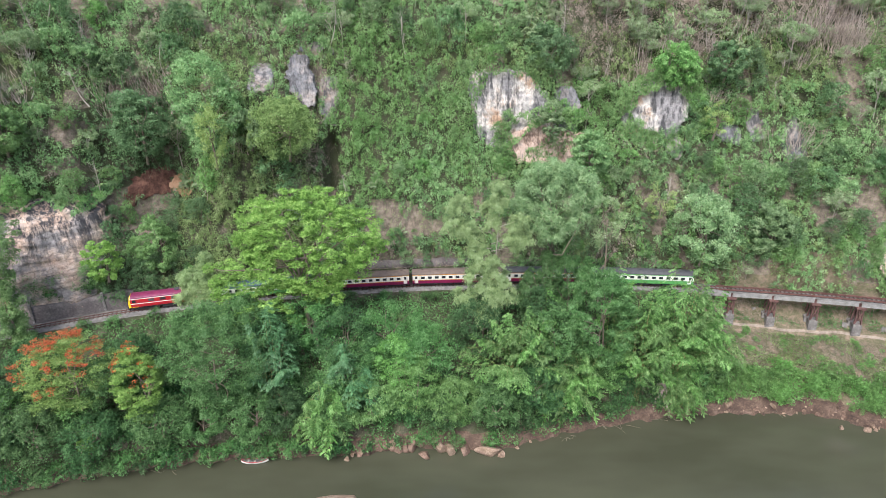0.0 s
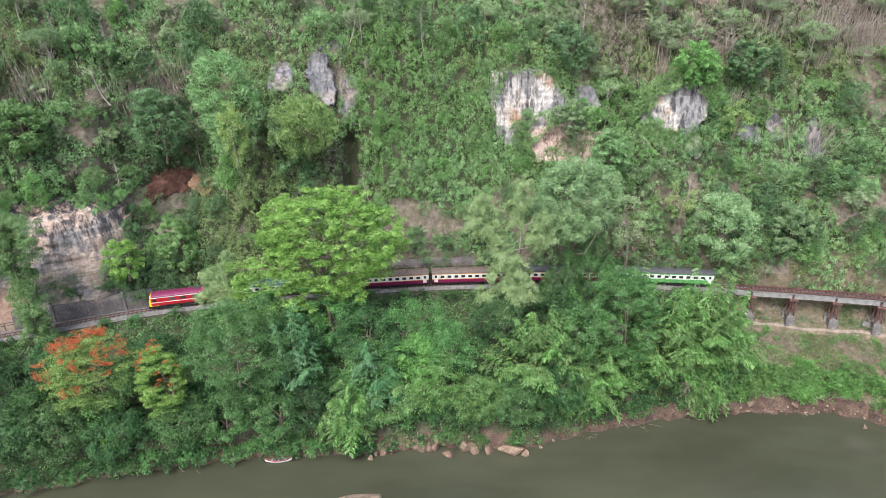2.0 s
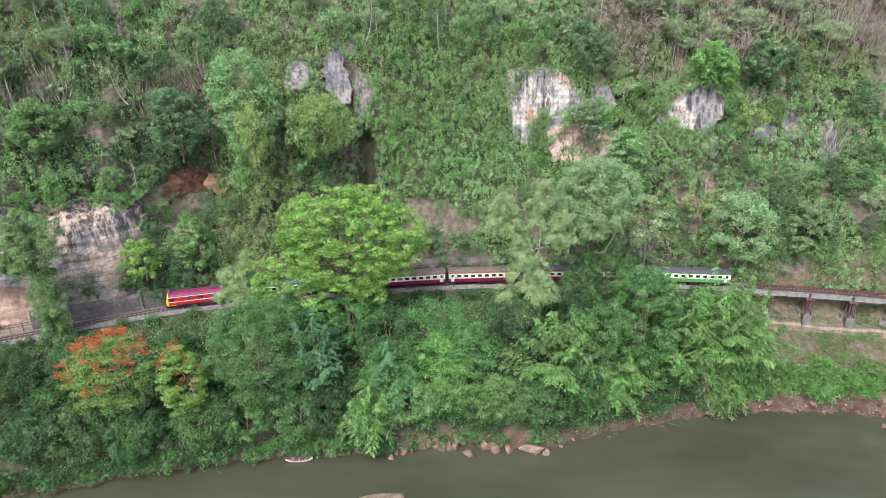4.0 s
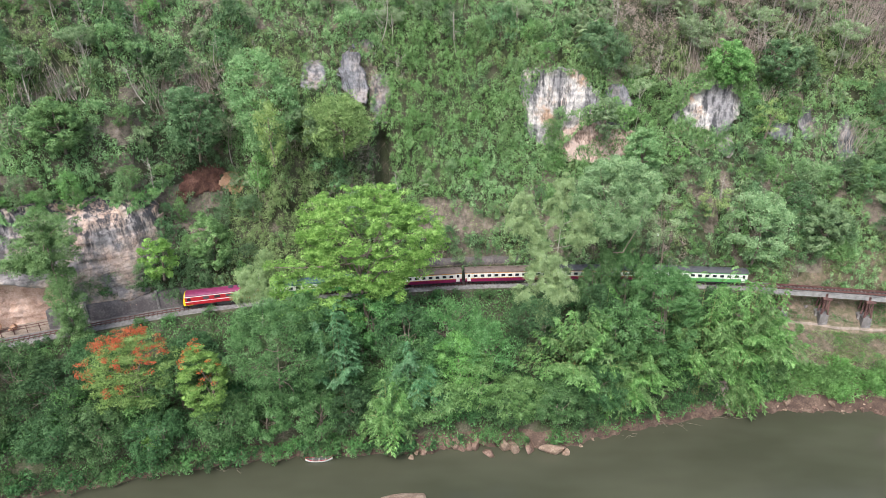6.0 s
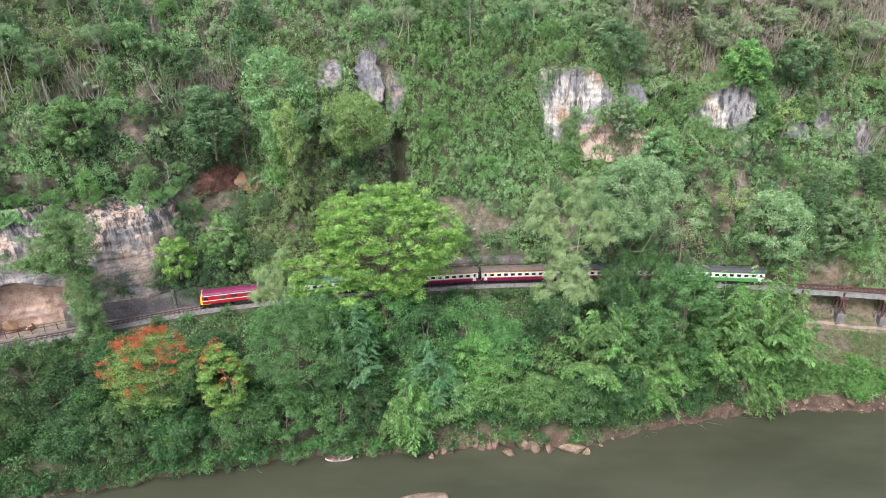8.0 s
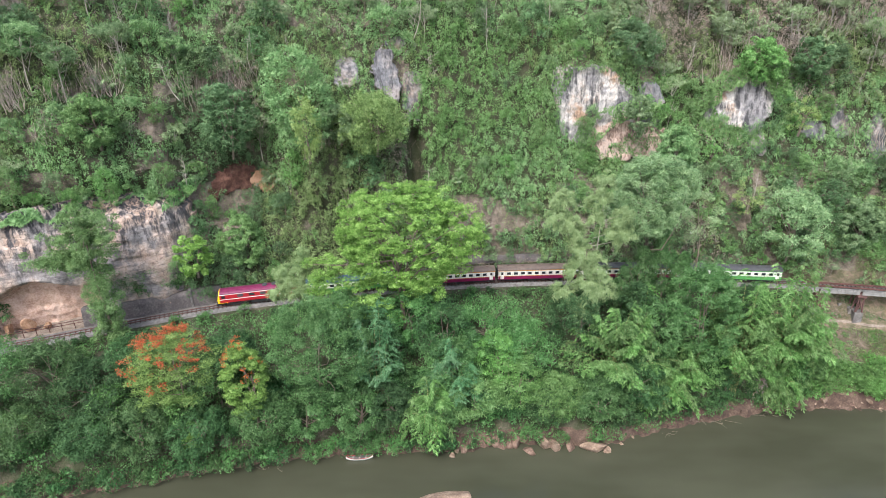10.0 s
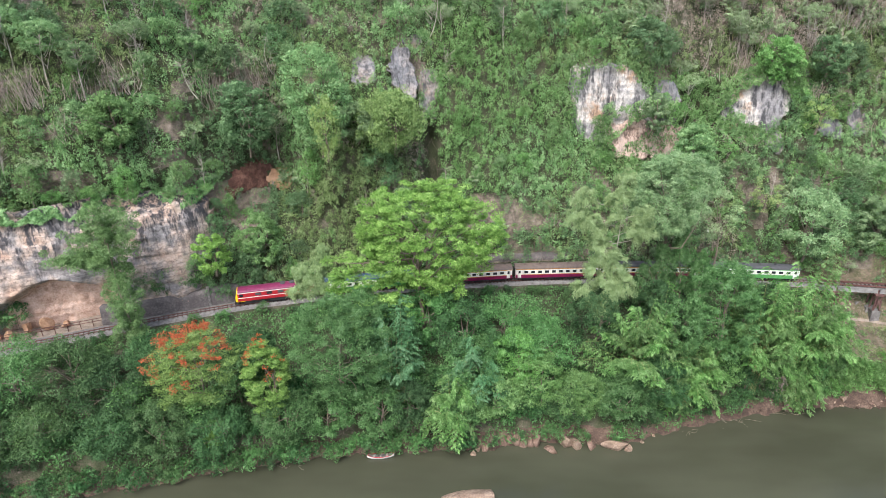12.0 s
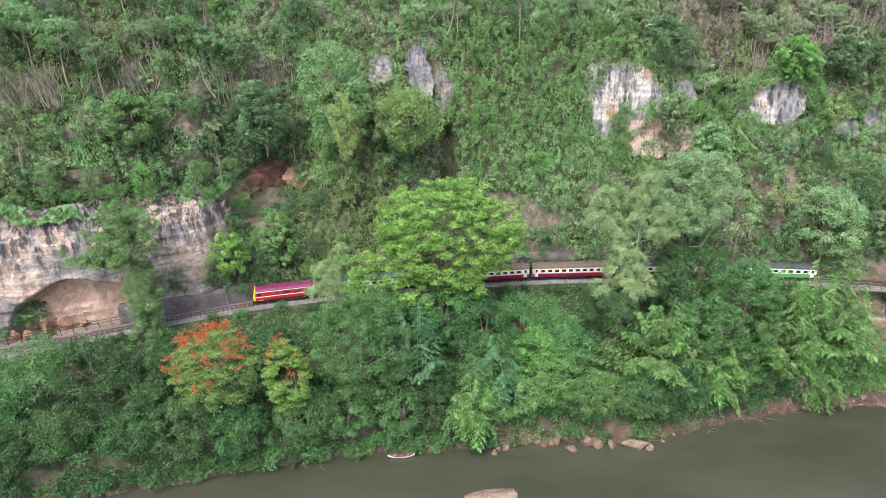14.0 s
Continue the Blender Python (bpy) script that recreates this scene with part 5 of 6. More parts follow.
tagged(ribbon("ballast", (-2.6, -1.5, 1.5, 2.6, 2.6, -2.6), (-0.75, -0.2, -0.2, -0.6, -0.9, -0.9), -165, 60.5, BALLAST), "grey stone ballast under the rails", "ballast", kind="structure")
track = tagged(new("railway_track"), "single rusty narrow-gauge track on sleepers", "track", kind="structure")
for o in (-0.5, 0.5):
    ribbon("rail", (o - 0.05, o - 0.035, o + 0.035, o + 0.05), (-0.17, 0.0, 0.0, -0.17), -165, 130, RUST, 1.5, track)
bm = bmesh.new()
box(bm, -0.11, 0.11, -1.0, 1.0, -0.3, -0.16, 0.02)
sleeper = part("sleeper", bm, SLEEPERWOOD, track)
sleeper.matrix_basis = along(-124)
x = -124
for k in range(299):
    x += 0.83
    o = sleeper.copy()
    scene.collection.objects.link(o)
    o.matrix_basis = along(x)

RED = paint("loco_red", (0.42, 0.02, 0.03))
YELLOW = paint("loco_yellow", (0.85, 0.58, 0.02))
WHITE = paint("white_paint", (0.78, 0.77, 0.74), 0.45)
PLUM = paint("plum_roof", (0.19, 0.03, 0.085), 0.45)
MAROON = paint("maroon_paint", (0.21, 0.012, 0.07), 0.35)
CREAM = paint("cream_paint", (0.74, 0.72, 0.67), 0.4)
GREEN = paint("coach_green", (0.1, 0.33, 0.1), 0.35)
PALEGREEN = paint("coach_pale_green", (0.7, 0.75, 0.66), 0.4)
ORANGE = paint("orange_stripe", (0.55, 0.24, 0.05), 0.4)
ROOF_DARK = paint("dark_grey_roof", (0.075, 0.078, 0.085), 0.6)
ROOF_BROWN = paint("brown_grey_roof", (0.15, 0.115, 0.1), 0.6)
ROOF_BLUE = paint("blue_grey_roof", (0.055, 0.1, 0.15), 0.55)
BLACK = paint("underframe_black", (0.03, 0.03, 0.032), 0.7)
GLASS, _n, _l, _b = shader("window_glass", 0.08)
_b.inputs["Base Color"].default_value = (0.02, 0.025, 0.03, 1)


def band(bm, x0, x1, prof, slots):
    """A skin with a constant cross-section (y, z) from x0 to x1."""
    a = [bm.verts.new((x0, y, z)) for y, z in prof]
    b = [bm.verts.new((x1, y, z)) for y, z in prof]
    for k in range(len(prof) - 1):
        f = bm.faces.new((a[k], a[k + 1], b[k + 1], b[k]))
        f.material_index = slots[k]
    return a, b


def bogie(parent, x, wheelbase=2.1):
    bm = bmesh.new()
    for y in (-1.15, 1.03):
        box(bm, x - wheelbase * 0.75, x + wheelbase * 0.75, y, y + 0.12, 0.32, 0.62, 0.03)
    box(bm, x - 0.25, x + 0.25, -0.9, 0.9, 0.42, 0.75, 0.03)
    b = part("bogie", bm, BLACK, parent)
    for s in (-1, 1):
        for y in (-0.55, 0.55):
            bm = bmesh.new()
            bmesh.ops.create_cone(bm, cap_ends=True, segments=16, radius1=0.43, radius2=0.4, depth=0.12)
            bmesh.ops.transform(bm, matrix=pose(x + s * wheelbase / 2, y, 0.43, 90), verts=bm.verts)
            part("wheel", bm, RUST, b)


ROOF_ARC = [(-1.4 * math.cos(a), 3.05 + 0.62 * math.sin(a)) for a in [k * math.pi / 14 for k in range(15)]]


def coach(x, label, low, mid, stripe, roof, seed):
    """A passenger coach: banded body, arched roof, a row of windows, doors and bogies."""
    L = 20.4
    e = tagged(new("railway_coach"), label, "train coach", "coaches of the train")
    e.matrix_basis = along(x)
    h = L / 2
    bm = bmesh.new()
    prof = [(-1.36, 0.85), (-1.4, 1.0), (-1.4, 1.62), (-1.4, 1.74), (-1.4, 2.86), (-1.4, 3.05)]
    back = [(-y, z) for y, z in reversed(prof)]
    band(bm, -h, h, prof, (0, 0, 2, 1, 3))
    band(bm, -h, h, back, (3, 1, 2, 0, 0))
    for s in (-h, h):
        v = [bm.verts.new((s, y, z)) for y, z in prof + ROOF_ARC[1:-1] + back]
        bm.faces.new(v if s < 0 else v[::-1]).material_index = 1
        box(bm, *sorted((s, s * 1.028)), -0.55, 0.55, 0.95, 3.0, 0.0, None, 4)
    box(bm, -h, h, -1.36, 1.36, 0.72, 0.86, 0, None, 4)
    part("body", bm, [low, mid, stripe, stripe, BLACK], e)
    bm = bmesh.new()
    arc = [(y * 1.03, z) for y, z in ROOF_ARC]
    a, b = band(bm, -h - 0.1, h + 0.1, arc, [0] * 14)
    bm.faces.new(a)
    bm.faces.new(b[::-1])
    roofob = part("roof", bm, roof, e)
    for k in range(6):
        bm = bmesh.new()
        box(bm, -h + 2 + k * 3.3, -h + 2.6 + k * 3.3, -0.22, 0.22, 3.6, 3.86, 0.06)
        part("roof_vent", bm, roof, roofob)
    bm = bmesh.new()
    box(bm, -0.5, 0.5, -0.03, 0.03, -0.34, 0.34, 0.02)
    frame_ob = part("window", bm, mid, e)
    bm = bmesh.new()
    box(bm, -0.43, 0.43, -0.045, 0.045, -0.28, 0.3, 0.0)
    pane = part("pane", bm, GLASS, frame_ob)
    first = True
    for y in (-1.4, 1.4):
        for k in range(11):
            m = pose(-h + 2.35 + k * 1.57, y, 2.32)
            if first:
                frame_ob.matrix_basis, first = m, False
                continue
            for src, par in ((frame_ob, e), (pane, None)):
                o = src.copy()
                scene.collection.objects.link(o)
                if par:
                    o.matrix_basis, keep = m, o
                else:
                    o.parent = keep
    for s in (-1, 1):
        for y in (-1.41, 1.41):
            bm = bmesh.new()
            box(bm, s * (h - 0.85) - 0.4, s * (h - 0.85) + 0.4, y - 0.025, y + 0.025, 0.98, 2.9, 0.02)
            d = part("door", bm, mid, e)
            bm = bmesh.new()
            box(bm, s * (h - 0.85) - 0.24, s * (h - 0.85) + 0.24, y - 0.04, y + 0.04, 2.05, 2.7)
            part("door_window", bm, GLASS, d)
        bogie(e, s * (h - 3.2))
    for x0, x1 in ((-3.2, -1.2), (-0.6, 0.8), (1.6, 3.4)):
        bm = bmesh.new()
        box(bm, x0, x1, -1.25, 1.25, 0.3, 0.74, 0.04)
        part("underframe_box", bm, BLACK, e)
    return e


def locomotive(x):
    e = tagged(new("diesel_locomotive"), "red diesel locomotive with a yellow nose, white stripe and plum roof", "locomotive")
    e.matrix_basis = along(x)
    h = 8.1
    bm = bmesh.new()
    prof = [(-1.36, 1.05), (-1.4, 1.2), (-1.4, 1.75), (-1.4, 1.92), (-1.4, 2.85), (-1.32, 3.05)]
    back = [(-y, z) for y, z in reversed(prof)]
    band(bm, -h, h, prof, (0, 0, 1, 0, 1))
    band(bm, -h, h, back, (1, 0, 1, 0, 0))
    v = [bm.verts.new((h, y, z)) for y, z in prof + ROOF_ARC[1:-1] + back]
    bm.faces.new(v[::-1])
    part("body", bm, [RED, WHITE], e)
    bm = bmesh.new()
    cab = [(-1.36, 1.0), (-1.38, 1.9), (-1.3, 3.0), (-0.9, 3.4), (0.9, 3.4), (1.3, 3.0), (1.38, 1.9), (1.36, 1.0)]
    rings = [[bm.verts.new((-h - dx, y * k, z)) for y, z in cab] for dx, k in ((-1.5, 1.015), (0.15, 1.0), (0.5, 0.9))]
    for z0 in (0,):
        for y in range(8):
            if rings[2][y].co.z > 1.95:
                rings[2][y].co.x += 0.35
    for r0, r1 in zip(rings, rings[1:]):
        for k in range(7):
            bm.faces.new((r0[k], r0[k + 1], r1[k + 1], r1[k]))
    bm.faces.new(rings[2])
    part("nose", bm, YELLOW, e, "yellow painted nose")
    for y in (-0.6, 0.6):
        bm = bmesh.new()
        box(bm, -0.04, 0.04, -0.42, 0.42, -0.3, 0.3, 0.02, pose(-h - 0.34, y, 2.45, 0, 12, 0))
        part("windscreen", bm, GLASS, e)
        bm = bmesh.new()
        bmesh.ops.create_cone(bm, cap_ends=True, segments=12, radius1=0.13, radius2=0.13, depth=0.1)
        bmesh.ops.transform(bm, matrix=pose(-h - 0.53, y, 1.5, 0, 90, 0), verts=bm.verts)
        part("headlight", bm, WHITE, e)
        bm = bmesh.new()
        box(bm, -0.36, 0.36, -0.03, 0.03, -0.3, 0.3, 0.02, pose(-h + 0.75, y * 2.4, 2.42))
        part("side_window", bm, GLASS, e)
    bm = bmesh.new()
    a, b = band(bm, -h + 0.1, h + 0.05, [(y * 1.02, z - 0.02) for y, z in ROOF_ARC], [0] * 14)
    bm.faces.new(b[::-1])
    bm.faces.new(a)
    part("roof", bm, PLUM, e)
    for k in range(5):
        bm = bmesh.new()
        box(bm, -4.5 + k * 2.3, -3.3 + k * 2.3, -1.425, -1.36, 2.15, 2.75, 0.015)
        g = part("grille", bm, BLACK if k % 2 else ROOF_DARK, e)
    for k in range(3):
        bm = bmesh.new()
        bmesh.ops.create_cone(bm, cap_ends=True, segments=14, radius1=0.6, radius2=0.55, depth=0.2)
        bmesh.ops.transform(bm, matrix=pose(1.2 + k * 1.9, 0, 3.72), verts=bm.verts)
        part("roof_fan", bm, ROOF_DARK, e)
    bm = bmesh.new()
    box(bm, -1.9, 1.9, -1.25, 1.25, 0.25, 0.9, 0.08)
    box(bm, -h, h, -1.34, 1.34, 0.9, 1.06)
    box(bm, -h - 0.75, -h - 0.3, -1.2, 1.2, 0.4, 1.0, 0.05)
    part("underframe", bm, BLACK, e)
    bogie(e, -4.9, 3.2)
    bogie(e, 4.9, 3.2)
    return e


schemes = [("green and cream passenger coach with a dark grey roof", GREEN, PALEGREEN, GREEN, ROOF_DARK), ("maroon and cream passenger coach with a dark grey roof", MAROON, CREAM, ORANGE, ROOF_DARK),
           ("maroon and cream passenger coach with a brown roof", MAROON, CREAM, ORANGE, ROOF_BROWN), ("maroon and cream passenger coach with a brown roof", MAROON, CREAM, ORANGE, ROOF_BROWN),
           ("green and cream passenger coach with a blue-grey roof", GREEN, PALEGREEN, GREEN, ROOF_BLUE)]
for k, (lab, *cols) in enumerate(schemes):
    coach(REAR_X - 10.4 - k * 21.25, lab, *cols, k)
locomotive(REAR_X - 5 * 21.25 - 8.8)


# ---- the viaduct ----
def trestle(x):
    """A timber trestle bent with crossed braces on a concrete plinth."""
    e = tagged(new("trestle_pier"), "brown timber trestle pier on a weathered concrete plinth", "bridge pier", "viaduct piers")
    e.matrix_basis = along(x)
    bm = bmesh.new()
    box(bm, -0.9, 0.9, -1.7, 1.7, -2.05, -1.6, 0.04)
    part("cap_beam", bm, TIMBER, e)
    for s in (-1, 1):
        for y in (-1.5, 0, 1.5):
            bm = bmesh.new()
            v, f = tube([(s * 0.66, y * 1.1, -5.6), (s * 0.46, y * 0.93, -2.0)], [0.19, 0.17], 4)
            vs = [bm.verts.new(p) for p in v]
            for q in f:
                bm.faces.new([vs[i] for i in q])
            part("post", bm, TIMBER, e)
    for a, b in (((-0.66, -1.85, -5.4), (0.5, -1.62, -2.2)), ((0.66, -1.95, -5.4), (-0.5, -1.7, -2.2))):
        bm = bmesh.new()
        v, f = tube([a, b], [0.11, 0.11], 4)
        vs = [bm.verts.new(p) for p in v]
        for q in f:
            bm.faces.new([vs[i] for i in q])
        part("brace", bm, TIMBER, e)
    bm = bmesh.new()
    for v in box(bm, -0.85, 0.85, -2.1, 2.1, -9.6, -5.5, 0.06):
        if v.co.z < -8:
            v.co.x *= 1.12
            v.co.y *= 1.1
    part("plinth", bm, CONCRETE, e)
    bm = bmesh.new()
    for v in box(bm, -1.6, -1.0, -1.2, 1.9, -9.5, -5.6, 0.05):
        if v.co.z > -6:
            v.co.y += 0.9
            v.co.x += 0.3
    part("buttress", bm, CONCRETE, e)
    return e


PIERS = [63.6 + 8.42 * k for k in range(7)]
for x in PIERS:
    trestle(x)
via = tagged(new("viaduct_deck"), "railway viaduct deck of grey girders on timber piers", "viaduct", kind="structure")
for k, x in enumerate([60.0] + PIERS):
    x1 = PIERS[k] if k < len(PIERS) else x + 8.42
    for y in (-1.02, 0.82):
        bm = bmesh.new()
        n = x1 - x - 0.25
        box(bm, 0.1, n, y, y + 0.2, -1.45, -0.5)
        box(bm, 0.1, n, y - 0.12, y + 0.32, -0.56, -0.44)
        box(bm, 0.1, n, y - 0.12, y + 0.32, -1.58, -1.44)
        for j in range(max(2, int(n / 0.8))):
            box(bm, 0.3 + j * 0.8, 0.38 + j * 0.8, y - 0.1, y + 0.3, -1.45, -0.55)
        g = part("girder", bm, GIRDERPAINT, via)
        g.matrix_basis = along(x)
for o in (-0.98, 0.98):
    ribbon("guard_rail", (o - 0.09, o - 0.09, o + 0.09, o + 0.09), (-0.16, 0.06, 0.06, -0.16), 60.5, 125, RUST, 1.5, via)


# ---- beside the track ----
def wall_run(name, label, x0, x1, off, h, mat, seed):
    xs = np.arange(x0, x1, 0.6)
    rng = np.random.default_rng(seed)
    rows = []
    for dz, dy in ((-1.0, 0.0), (h * 0.3, 0.1), (h * 0.65, 0.22), (h, 0.4), (h, 1.6), (-1.0, 1.6)):
        top = 0.35 * wavy(xs * 0.7, xs * 0.2, 0, seed) if dz == h else 0
        rows.append(np.stack([xs, rail_y(xs) + off + dy + 0.12 * wavy(xs * 2.2, np.full_like(xs, dz * 3), 0, seed), RAIL_Z - 0.4 + dz + top + 0 * xs], -1))
    v = np.array(rows).reshape(-1, 3)
    return tagged(solid(name, v, grid_faces(len(xs), 6), mat), label, "wall", kind="structure")


wall_run("wall_retaining", "grey weathered stone retaining wall beside the track", -93, -68, 2.6, 3.6, STONEWALL, 5)
wall_run("wall_cutting", "brown-pink cut rock bench above the train", -18, 6, 4.0, 4.6, STONEWALL, 8)
for x in (-73.2, -85.5):
    m = along(x)
    e = tagged(new("wall_post"), "whitish concrete post in the retaining wall", "post")
    e.matrix_basis = m
    bm = bmesh.new()
    box(bm, -0.25, 0.25, 2.35, 2.85, -0.8, 3.7, 0.05)
    part("shaft", bm, CONCRETE, e)
    bm = bmesh.new()
    box(bm, -0.32, 0.32, 2.3, 2.9, 3.7, 3.9, 0.05)
    part("cap", bm, CONCRETE, e)


def railing(x0, x1, off, h, gap, mat, name, label, bars, thick):
    e = tagged(new(name), label, "fence")
    n = int(round((x1 - x0) / gap))
    for k in range(n + 1):
        bm = bmesh.new()
        box(bm, -thick, thick, off - thick, off + thick, -0.5, h, 0.01)
        part("post", bm, mat, e).matrix_basis = along(x0 + k * gap)
    for z in bars:
        ribbon("bar", (off - thick * 0.8,) * 2 + (off + thick * 0.8,) * 2, (z - thick, z + thick, z + thick, z - thick), x0, x1, mat, gap, e)


railing(-112, -93.5, 2.75, 1.25, 2.05, RUST, "metal_fence", "rusty brown metal fence between track and cave", (1.2, 0.65), 0.06)
railing(-70.5, -61, 3.4, 1.5, 0.75, WHITE, "white_fence", "white-painted post fence behind the track", (0.35,), 0.12)


def signal_post(x, off, z0, h):
    e = tagged(new("signal_post"), "slim dark trackside post with a white plate", "post")
    e.location = (x, float(rail_y(x)) + off, z0)
    v, f = tube([(0, 0, -1), (0, 0, h * 0.5), (0, 0, h)], [0.09, 0.08, 0.07], 8)
    solid("pole", v, f, BLACK, e)
    bm = bmesh.new()
    box(bm, -0.25, 0.25, -0.14, -0.08, h - 0.7, h - 0.1, 0.02)
    part("plate", bm, WHITE, e)


signal_post(36.5, 4.6, 21, 7)
signal_post(-10.5, 6.0, 22, 5.5)


# ---- rocks, boat and driftwood ----
def boulder(x, y, z, sx, sy, sz, seed, mat=None, label="tan river boulder at the water's edge", group="river boulders", cut=(0.42, 0.72), turn=None):
    bm = bmesh.new()
    bmesh.ops.create_icosphere(bm, subdivisions=3 if sx > 0.7 else 2, radius=1)
    r = random.Random(seed)
    planes = [(Vector((r.gauss(0, 1), r.gauss(0, 1), r.gauss(0.2, 0.8))).normalized(), r.uniform(*cut)) for _ in range(11)]
    for v in bm.verts:
        for n, d in planes:
            k = v.co.dot(n)
            if k > d:
                v.co -= n * (k - d)
        v.co *= 1 + 0.05 * noise.noise(v.co * 2.5 + Vector((seed, 0, 0)))
        v.co = Vector((v.co.x * sx, v.co.y * sy, v.co.z * sz))
    ob = part("boulder", bm, mat or BOULDER, None)
    ob.location, ob.rotation_euler = (x, y, z), (0, 0, r.uniform(0, 6) if turn is None else turn)
    return tagged(ob, label, "boulder", group)


for k, (x, y, z, a, b, c) in enumerate(((-4.6, 87.0, 0.3, 1.9, 1.2, 0.8), (-1.7, 88.2, 0.8, 1.5, 1.2, 2.0), (0.3, 88.0, 0.7, 1.7, 1.3, 1.7), (3.0, 88.2, 0.5, 1.5, 1.1, 1.2),
                                         (7.2, 87.4, 0.8, 2.7, 1.6, 1.8), (9.6, 87.0, 0.3, 0.8, 0.8, 1.0), (-16.9, 87.9, 0.6, 1.2, 0.9, 1.3), (-19.2, 86.4, 0.2, 0.8, 0.7, 0.9), (-18.3, 87.4, 0.3, 0.6, 0.5, 0.6),
                                         (75, 96.6, 0.5, 1.1, 0.8, 0.8), (77, 92.3, 0.2, 0.8, 0.6, 0.6), (81.5, 91.6, 0.3, 1.1, 0.8, 0.7), (84.5, 93.6, 0.7, 1.9, 1.2, 1.1), (57.2, 98.2, 1.5, 1.8, 0.8, 0.8), (81, 96.5, 1.4, 1.2, 0.8, 0.9),
                                         (79, 95.2, 0.9, 0.9, 0.7, 0.8), (66, 98.0, 1.4, 1.1, 0.7, 0.6), (88, 92.2, 0.8, 1.6, 1.1, 1.1))):
    boulder(x, y - (0.9 if x < 20 else 0), z, a, b, c, 200 + k, BOULDER if k % 3 else BROWNROCK)
for k in range(7):
    boulder(-13.4 + 1.25 * k, float(water_y(-13.4 + 1.25 * k)) + 0.3 + 0.3 * math.sin(k * 2.1), 0.7 + 0.2 * math.sin(k * 1.3), 1.5, 1.1, 1.2 + 0.3 * math.cos(k * 2.7), 480 + k, BROWNROCK, "brown rock ledge block along the shore")
boulder(-20.5, 74.8, 0.0, 6.0, 2.4, 1.3, 230, None, "large flat pale rock rising out of the river", cut=(0.62, 0.85), turn=0.1)
for k, (x, o, z, sx, sz) in enumerate(((-105.6, 4.6, 19.3, 1.5, 1.7), (-102.6, 4.8, 19.5, 1.4, 1.8), (-108.3, 4.2, 18.8, 1.2, 1.2), (-110.6, 4.4, 18.8, 1.6, 1.3), (-99.8, 4.8, 18.6, 0.9, 0.9))):
    boulder(x, float(rail_y(x)) + o, z, sx, 1.1, sz, 240 + k, CAVEROCK, "orange-tan boulder at the foot of the cave", "cave boulders")
for k in range(12):
    x = -20 + 2.5 * k + 0.4 * math.sin(k * 5.1)
    boulder(x, float(water_y(x)) + 0.3 + 0.5 * math.sin(k * 2.3), 0.5 + 0.4 * math.sin(k * 3.7), 0.75 + 0.35 * math.sin(k * 1.9), 0.6, 0.6 + 0.25 * math.cos(k * 2.9), 500 + k, BROWNROCK if k % 3 == 0 else CLAY, "brown angular rock along the shore")
rng = np.random.default_rng(71)
for k in range(70):
    x, o = rng.uniform(54, 96), rng.uniform(0.0, 1.5)
    boulder(float(x), float(water_y(x)) + o, max(0.15, o * 1.3), *(rng.uniform(0.2, 0.6, 3)), 860 + k, (BOULDER, BROWNROCK, CLAY)[k % 3], "small tan stone on the muddy shore", "shore stones")
rng = np.random.default_rng(70)
for k in range(90):
    x = rng.uniform(-90, 95) if k < 40 else rng.uniform(5, 92)
    o = rng.uniform(-0.4, 1.6)
    boulder(float(x), float(water_y(x)) + o, max(0.1, o * 1.4), *(rng.uniform(0.15, 0.55, 3)), 260 + k, BOULDER if k % 4 == 0 else CLAY, "small brown stone on the muddy shore", "shore stones")


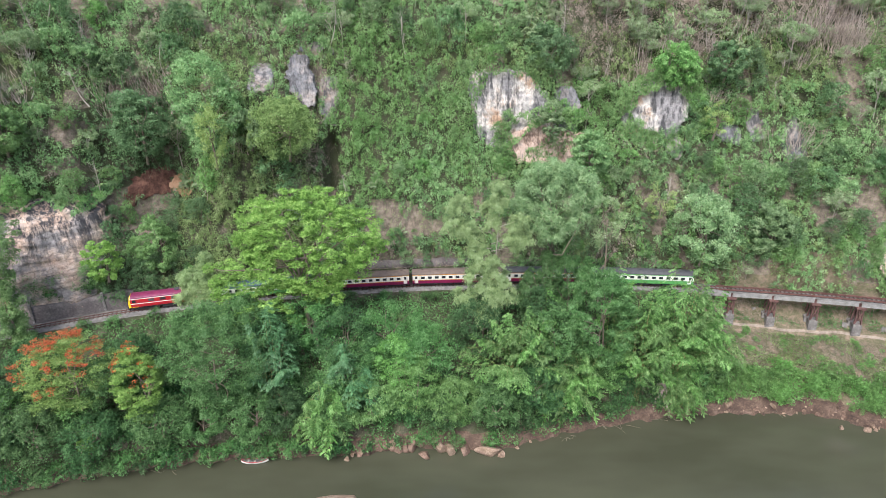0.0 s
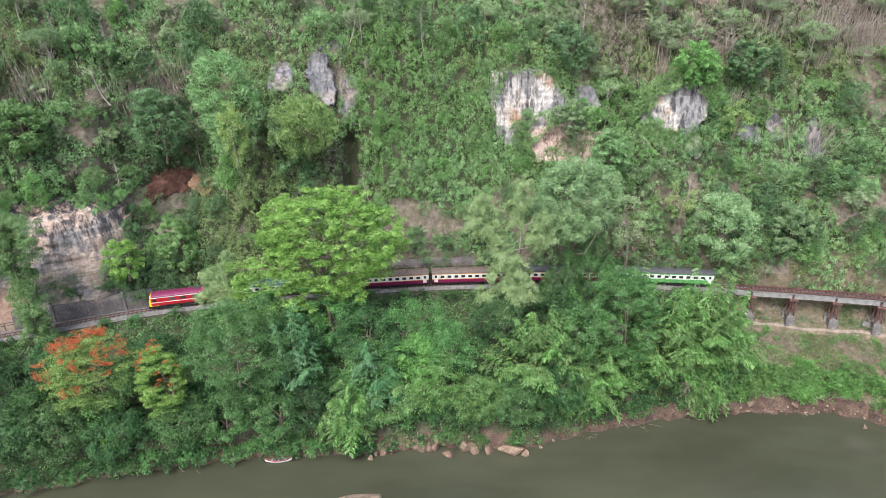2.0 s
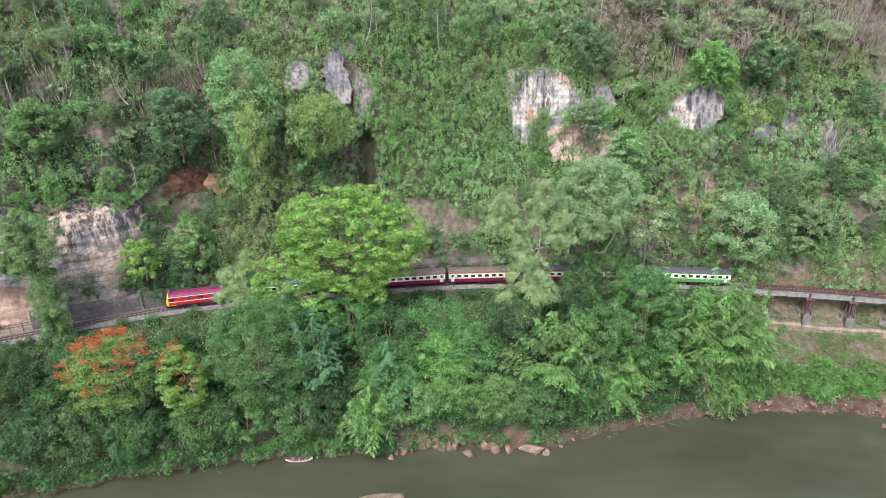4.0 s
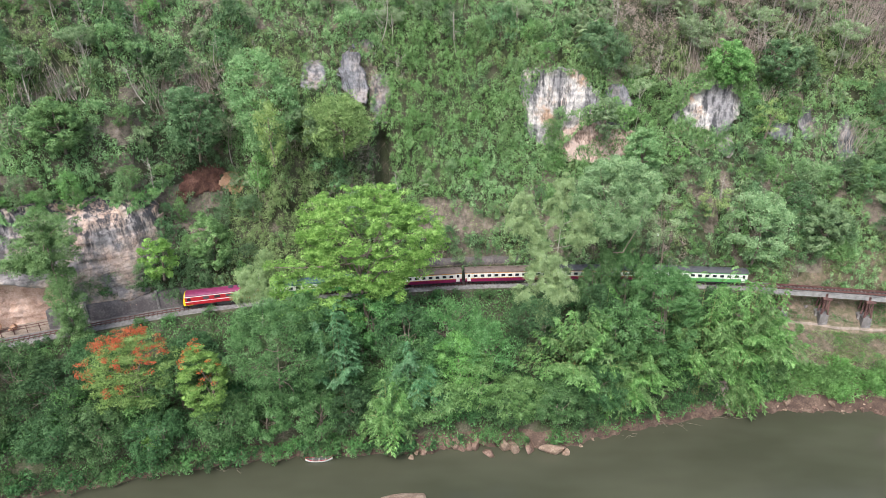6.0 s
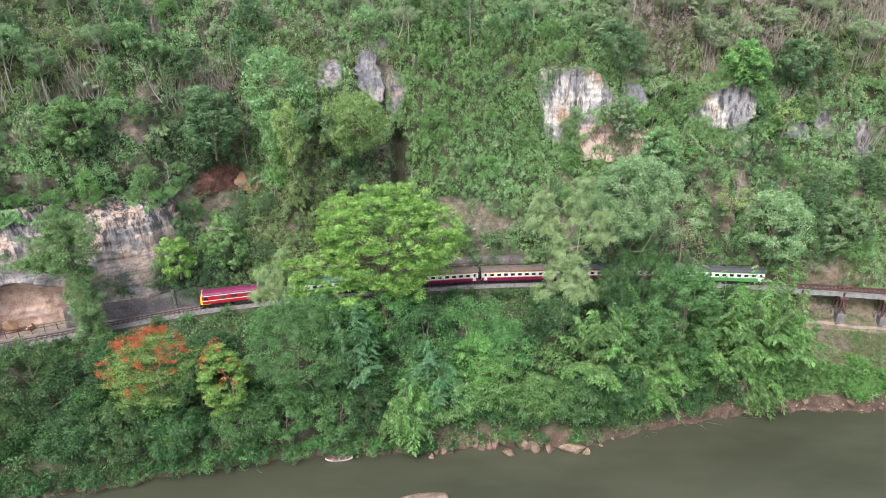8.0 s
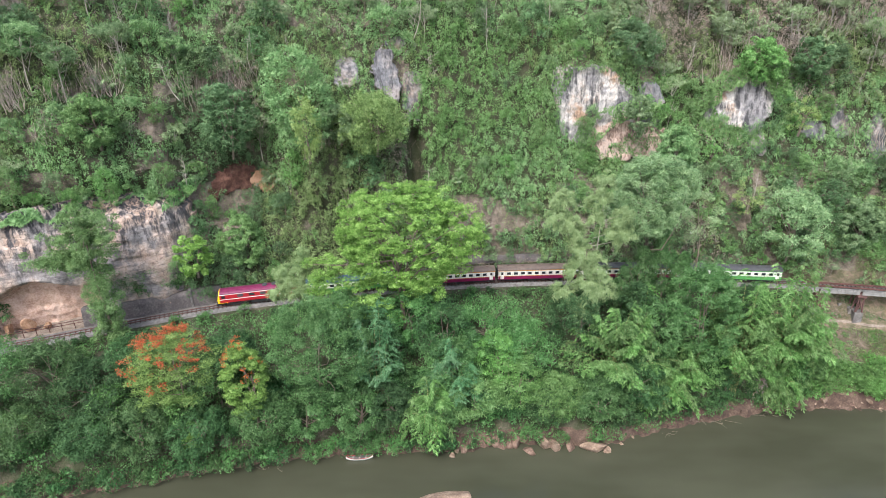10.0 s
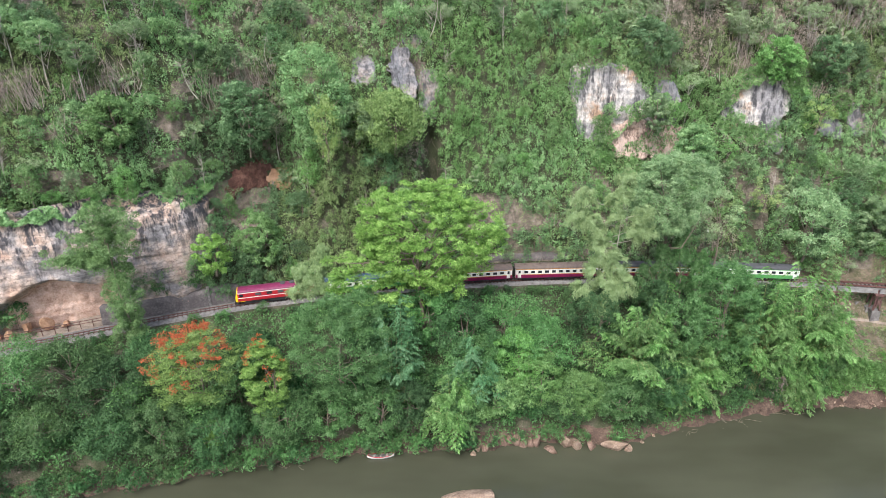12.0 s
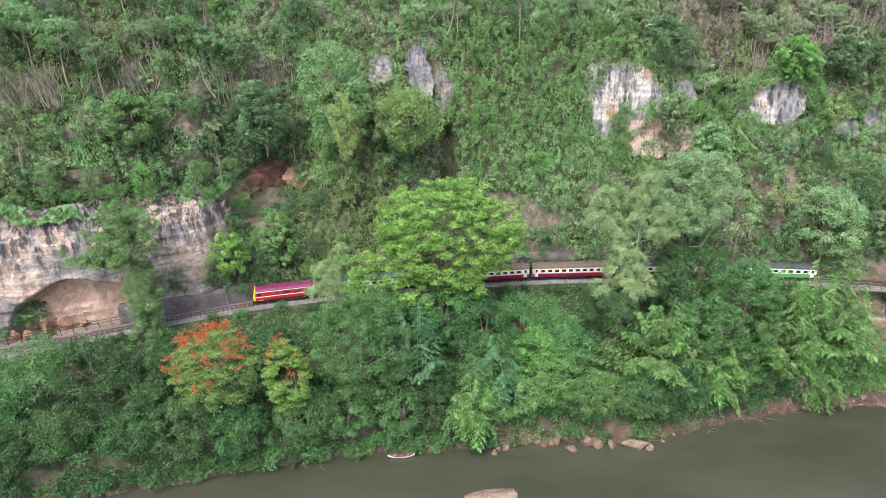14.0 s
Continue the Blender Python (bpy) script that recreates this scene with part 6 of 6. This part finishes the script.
def boat():
    e = tagged(new("wooden_boat"), "slim white wooden boat with red trim moored at the bank", "boat")
    e.location, e.rotation_euler = (-36.3, 85.1, 0.05), (0, 0, radians(4))
    st = np.linspace(-1, 1, 15)
    bm = bmesh.new()
    rows = []
    for s in st:
        w, rise = 0.46 * (1 - abs(s) ** 2.6) + 0.05, 0.42 * abs(s) ** 3
        rows.append([bm.verts.new((s * 2.5, y * w, z + rise)) for y, z in ((-1, 0.5), (-0.8, 0.12), (-0.4, -0.1), (0.4, -0.1), (0.8, 0.12), (1, 0.5), (0.9, 0.5), (0.7, 0.18), (-0.7, 0.18), (-0.9, 0.5))])
    for a, b in zip(rows, rows[1:]):
        for k in range(10):
            f = bm.faces.new((a[k], a[(k + 1) % 10], b[(k + 1) % 10], b[k]))
            f.material_index = 1 if k in (6, 7, 8) else 0
    part("hull", bm, [WHITE, CONCRETE], e)
    for s in (-1, 1):
        v, f = tube([(q * 2.5, s * (0.46 * (1 - abs(q) ** 2.6) + 0.07), 0.5 + 0.42 * abs(q) ** 3) for q in st], [0.05] * 15, 5)
        solid("gunwale", v, f, RED, e)
    for x in (-1.2, 0, 1.2):
        bm = bmesh.new()
        box(bm, x - 0.14, x + 0.14, -0.38, 0.38, 0.34, 0.39, 0.01)
        part("thwart", bm, PALEBARK, e)


boat()


def driftwood(x, y, seed, n=5, size=2.5):
    rng = np.random.default_rng(seed)
    pieces = []
    for k in range(n):
        a = np.array((rng.normal() * 0.8, rng.normal() * 0.4, 0.0))
        d = np.array((rng.normal(), rng.normal() * 0.5 - 0.3, abs(rng.normal()) * 0.35))
        pieces.append(limb(a, a + d * size, 0.05, 0.015, rng, 0.15, 5))
    v, f = joined(pieces)
    ob = solid("driftwood", v, f, BARK)
    ob.location = (x, y, 0.05)
    ob["kind"] = "stuff"
    tagged(ob, "pale dead branches lying in the shallows", "driftwood", "driftwood")


for k, (x, y) in enumerate(((23, 90.8), (34, 94), (31, 93.5), (-52, 83.6), (66, 97.5), (44, 96))):
    driftwood(x, y, 300 + k)

# Old concrete footings lying on the open slope.
for k, (x, o, z, tilt) in enumerate(((79.6, 1.5, 11.8, 20), (87.2, 0.2, 11.4, -25), (94.5, 0.3, 11.2, -20), (69.5, 2.2, 12.2, 10))):
    bm = bmesh.new()
    box(bm, -0.5, 0.5, -1.3, 1.3, -0.5, 0.6, 0.06, pose(0, 0, 0, -28, 0, tilt))
    ob = part("concrete_footing", bm, CONCRETE, None)
    ob.location = (x, float(rail_y(x)) + o, z - 0.4)
    tagged(ob, "old grey concrete footing lying on the slope", "footing", "old footings")

e = bare_tree("fallen_tree", (-75, 127, 59.5), "fallen dead tree with pale drooping branches", 6, 600, twigs=26, lean=0.9)
for x, z, h, k in ((-30, 76, 11, 0), (22, 66, 8, 1), (33, 48, 7, 2), (-55, 36, 8, 3), (-22, 35, 7, 4), (62, 62, 9, 5)):
    bare_tree("bare_tree", hill_at(x, z), "tall pale leafless stem on the hillside", h, 610 + k, "bare trees", twigs=12)
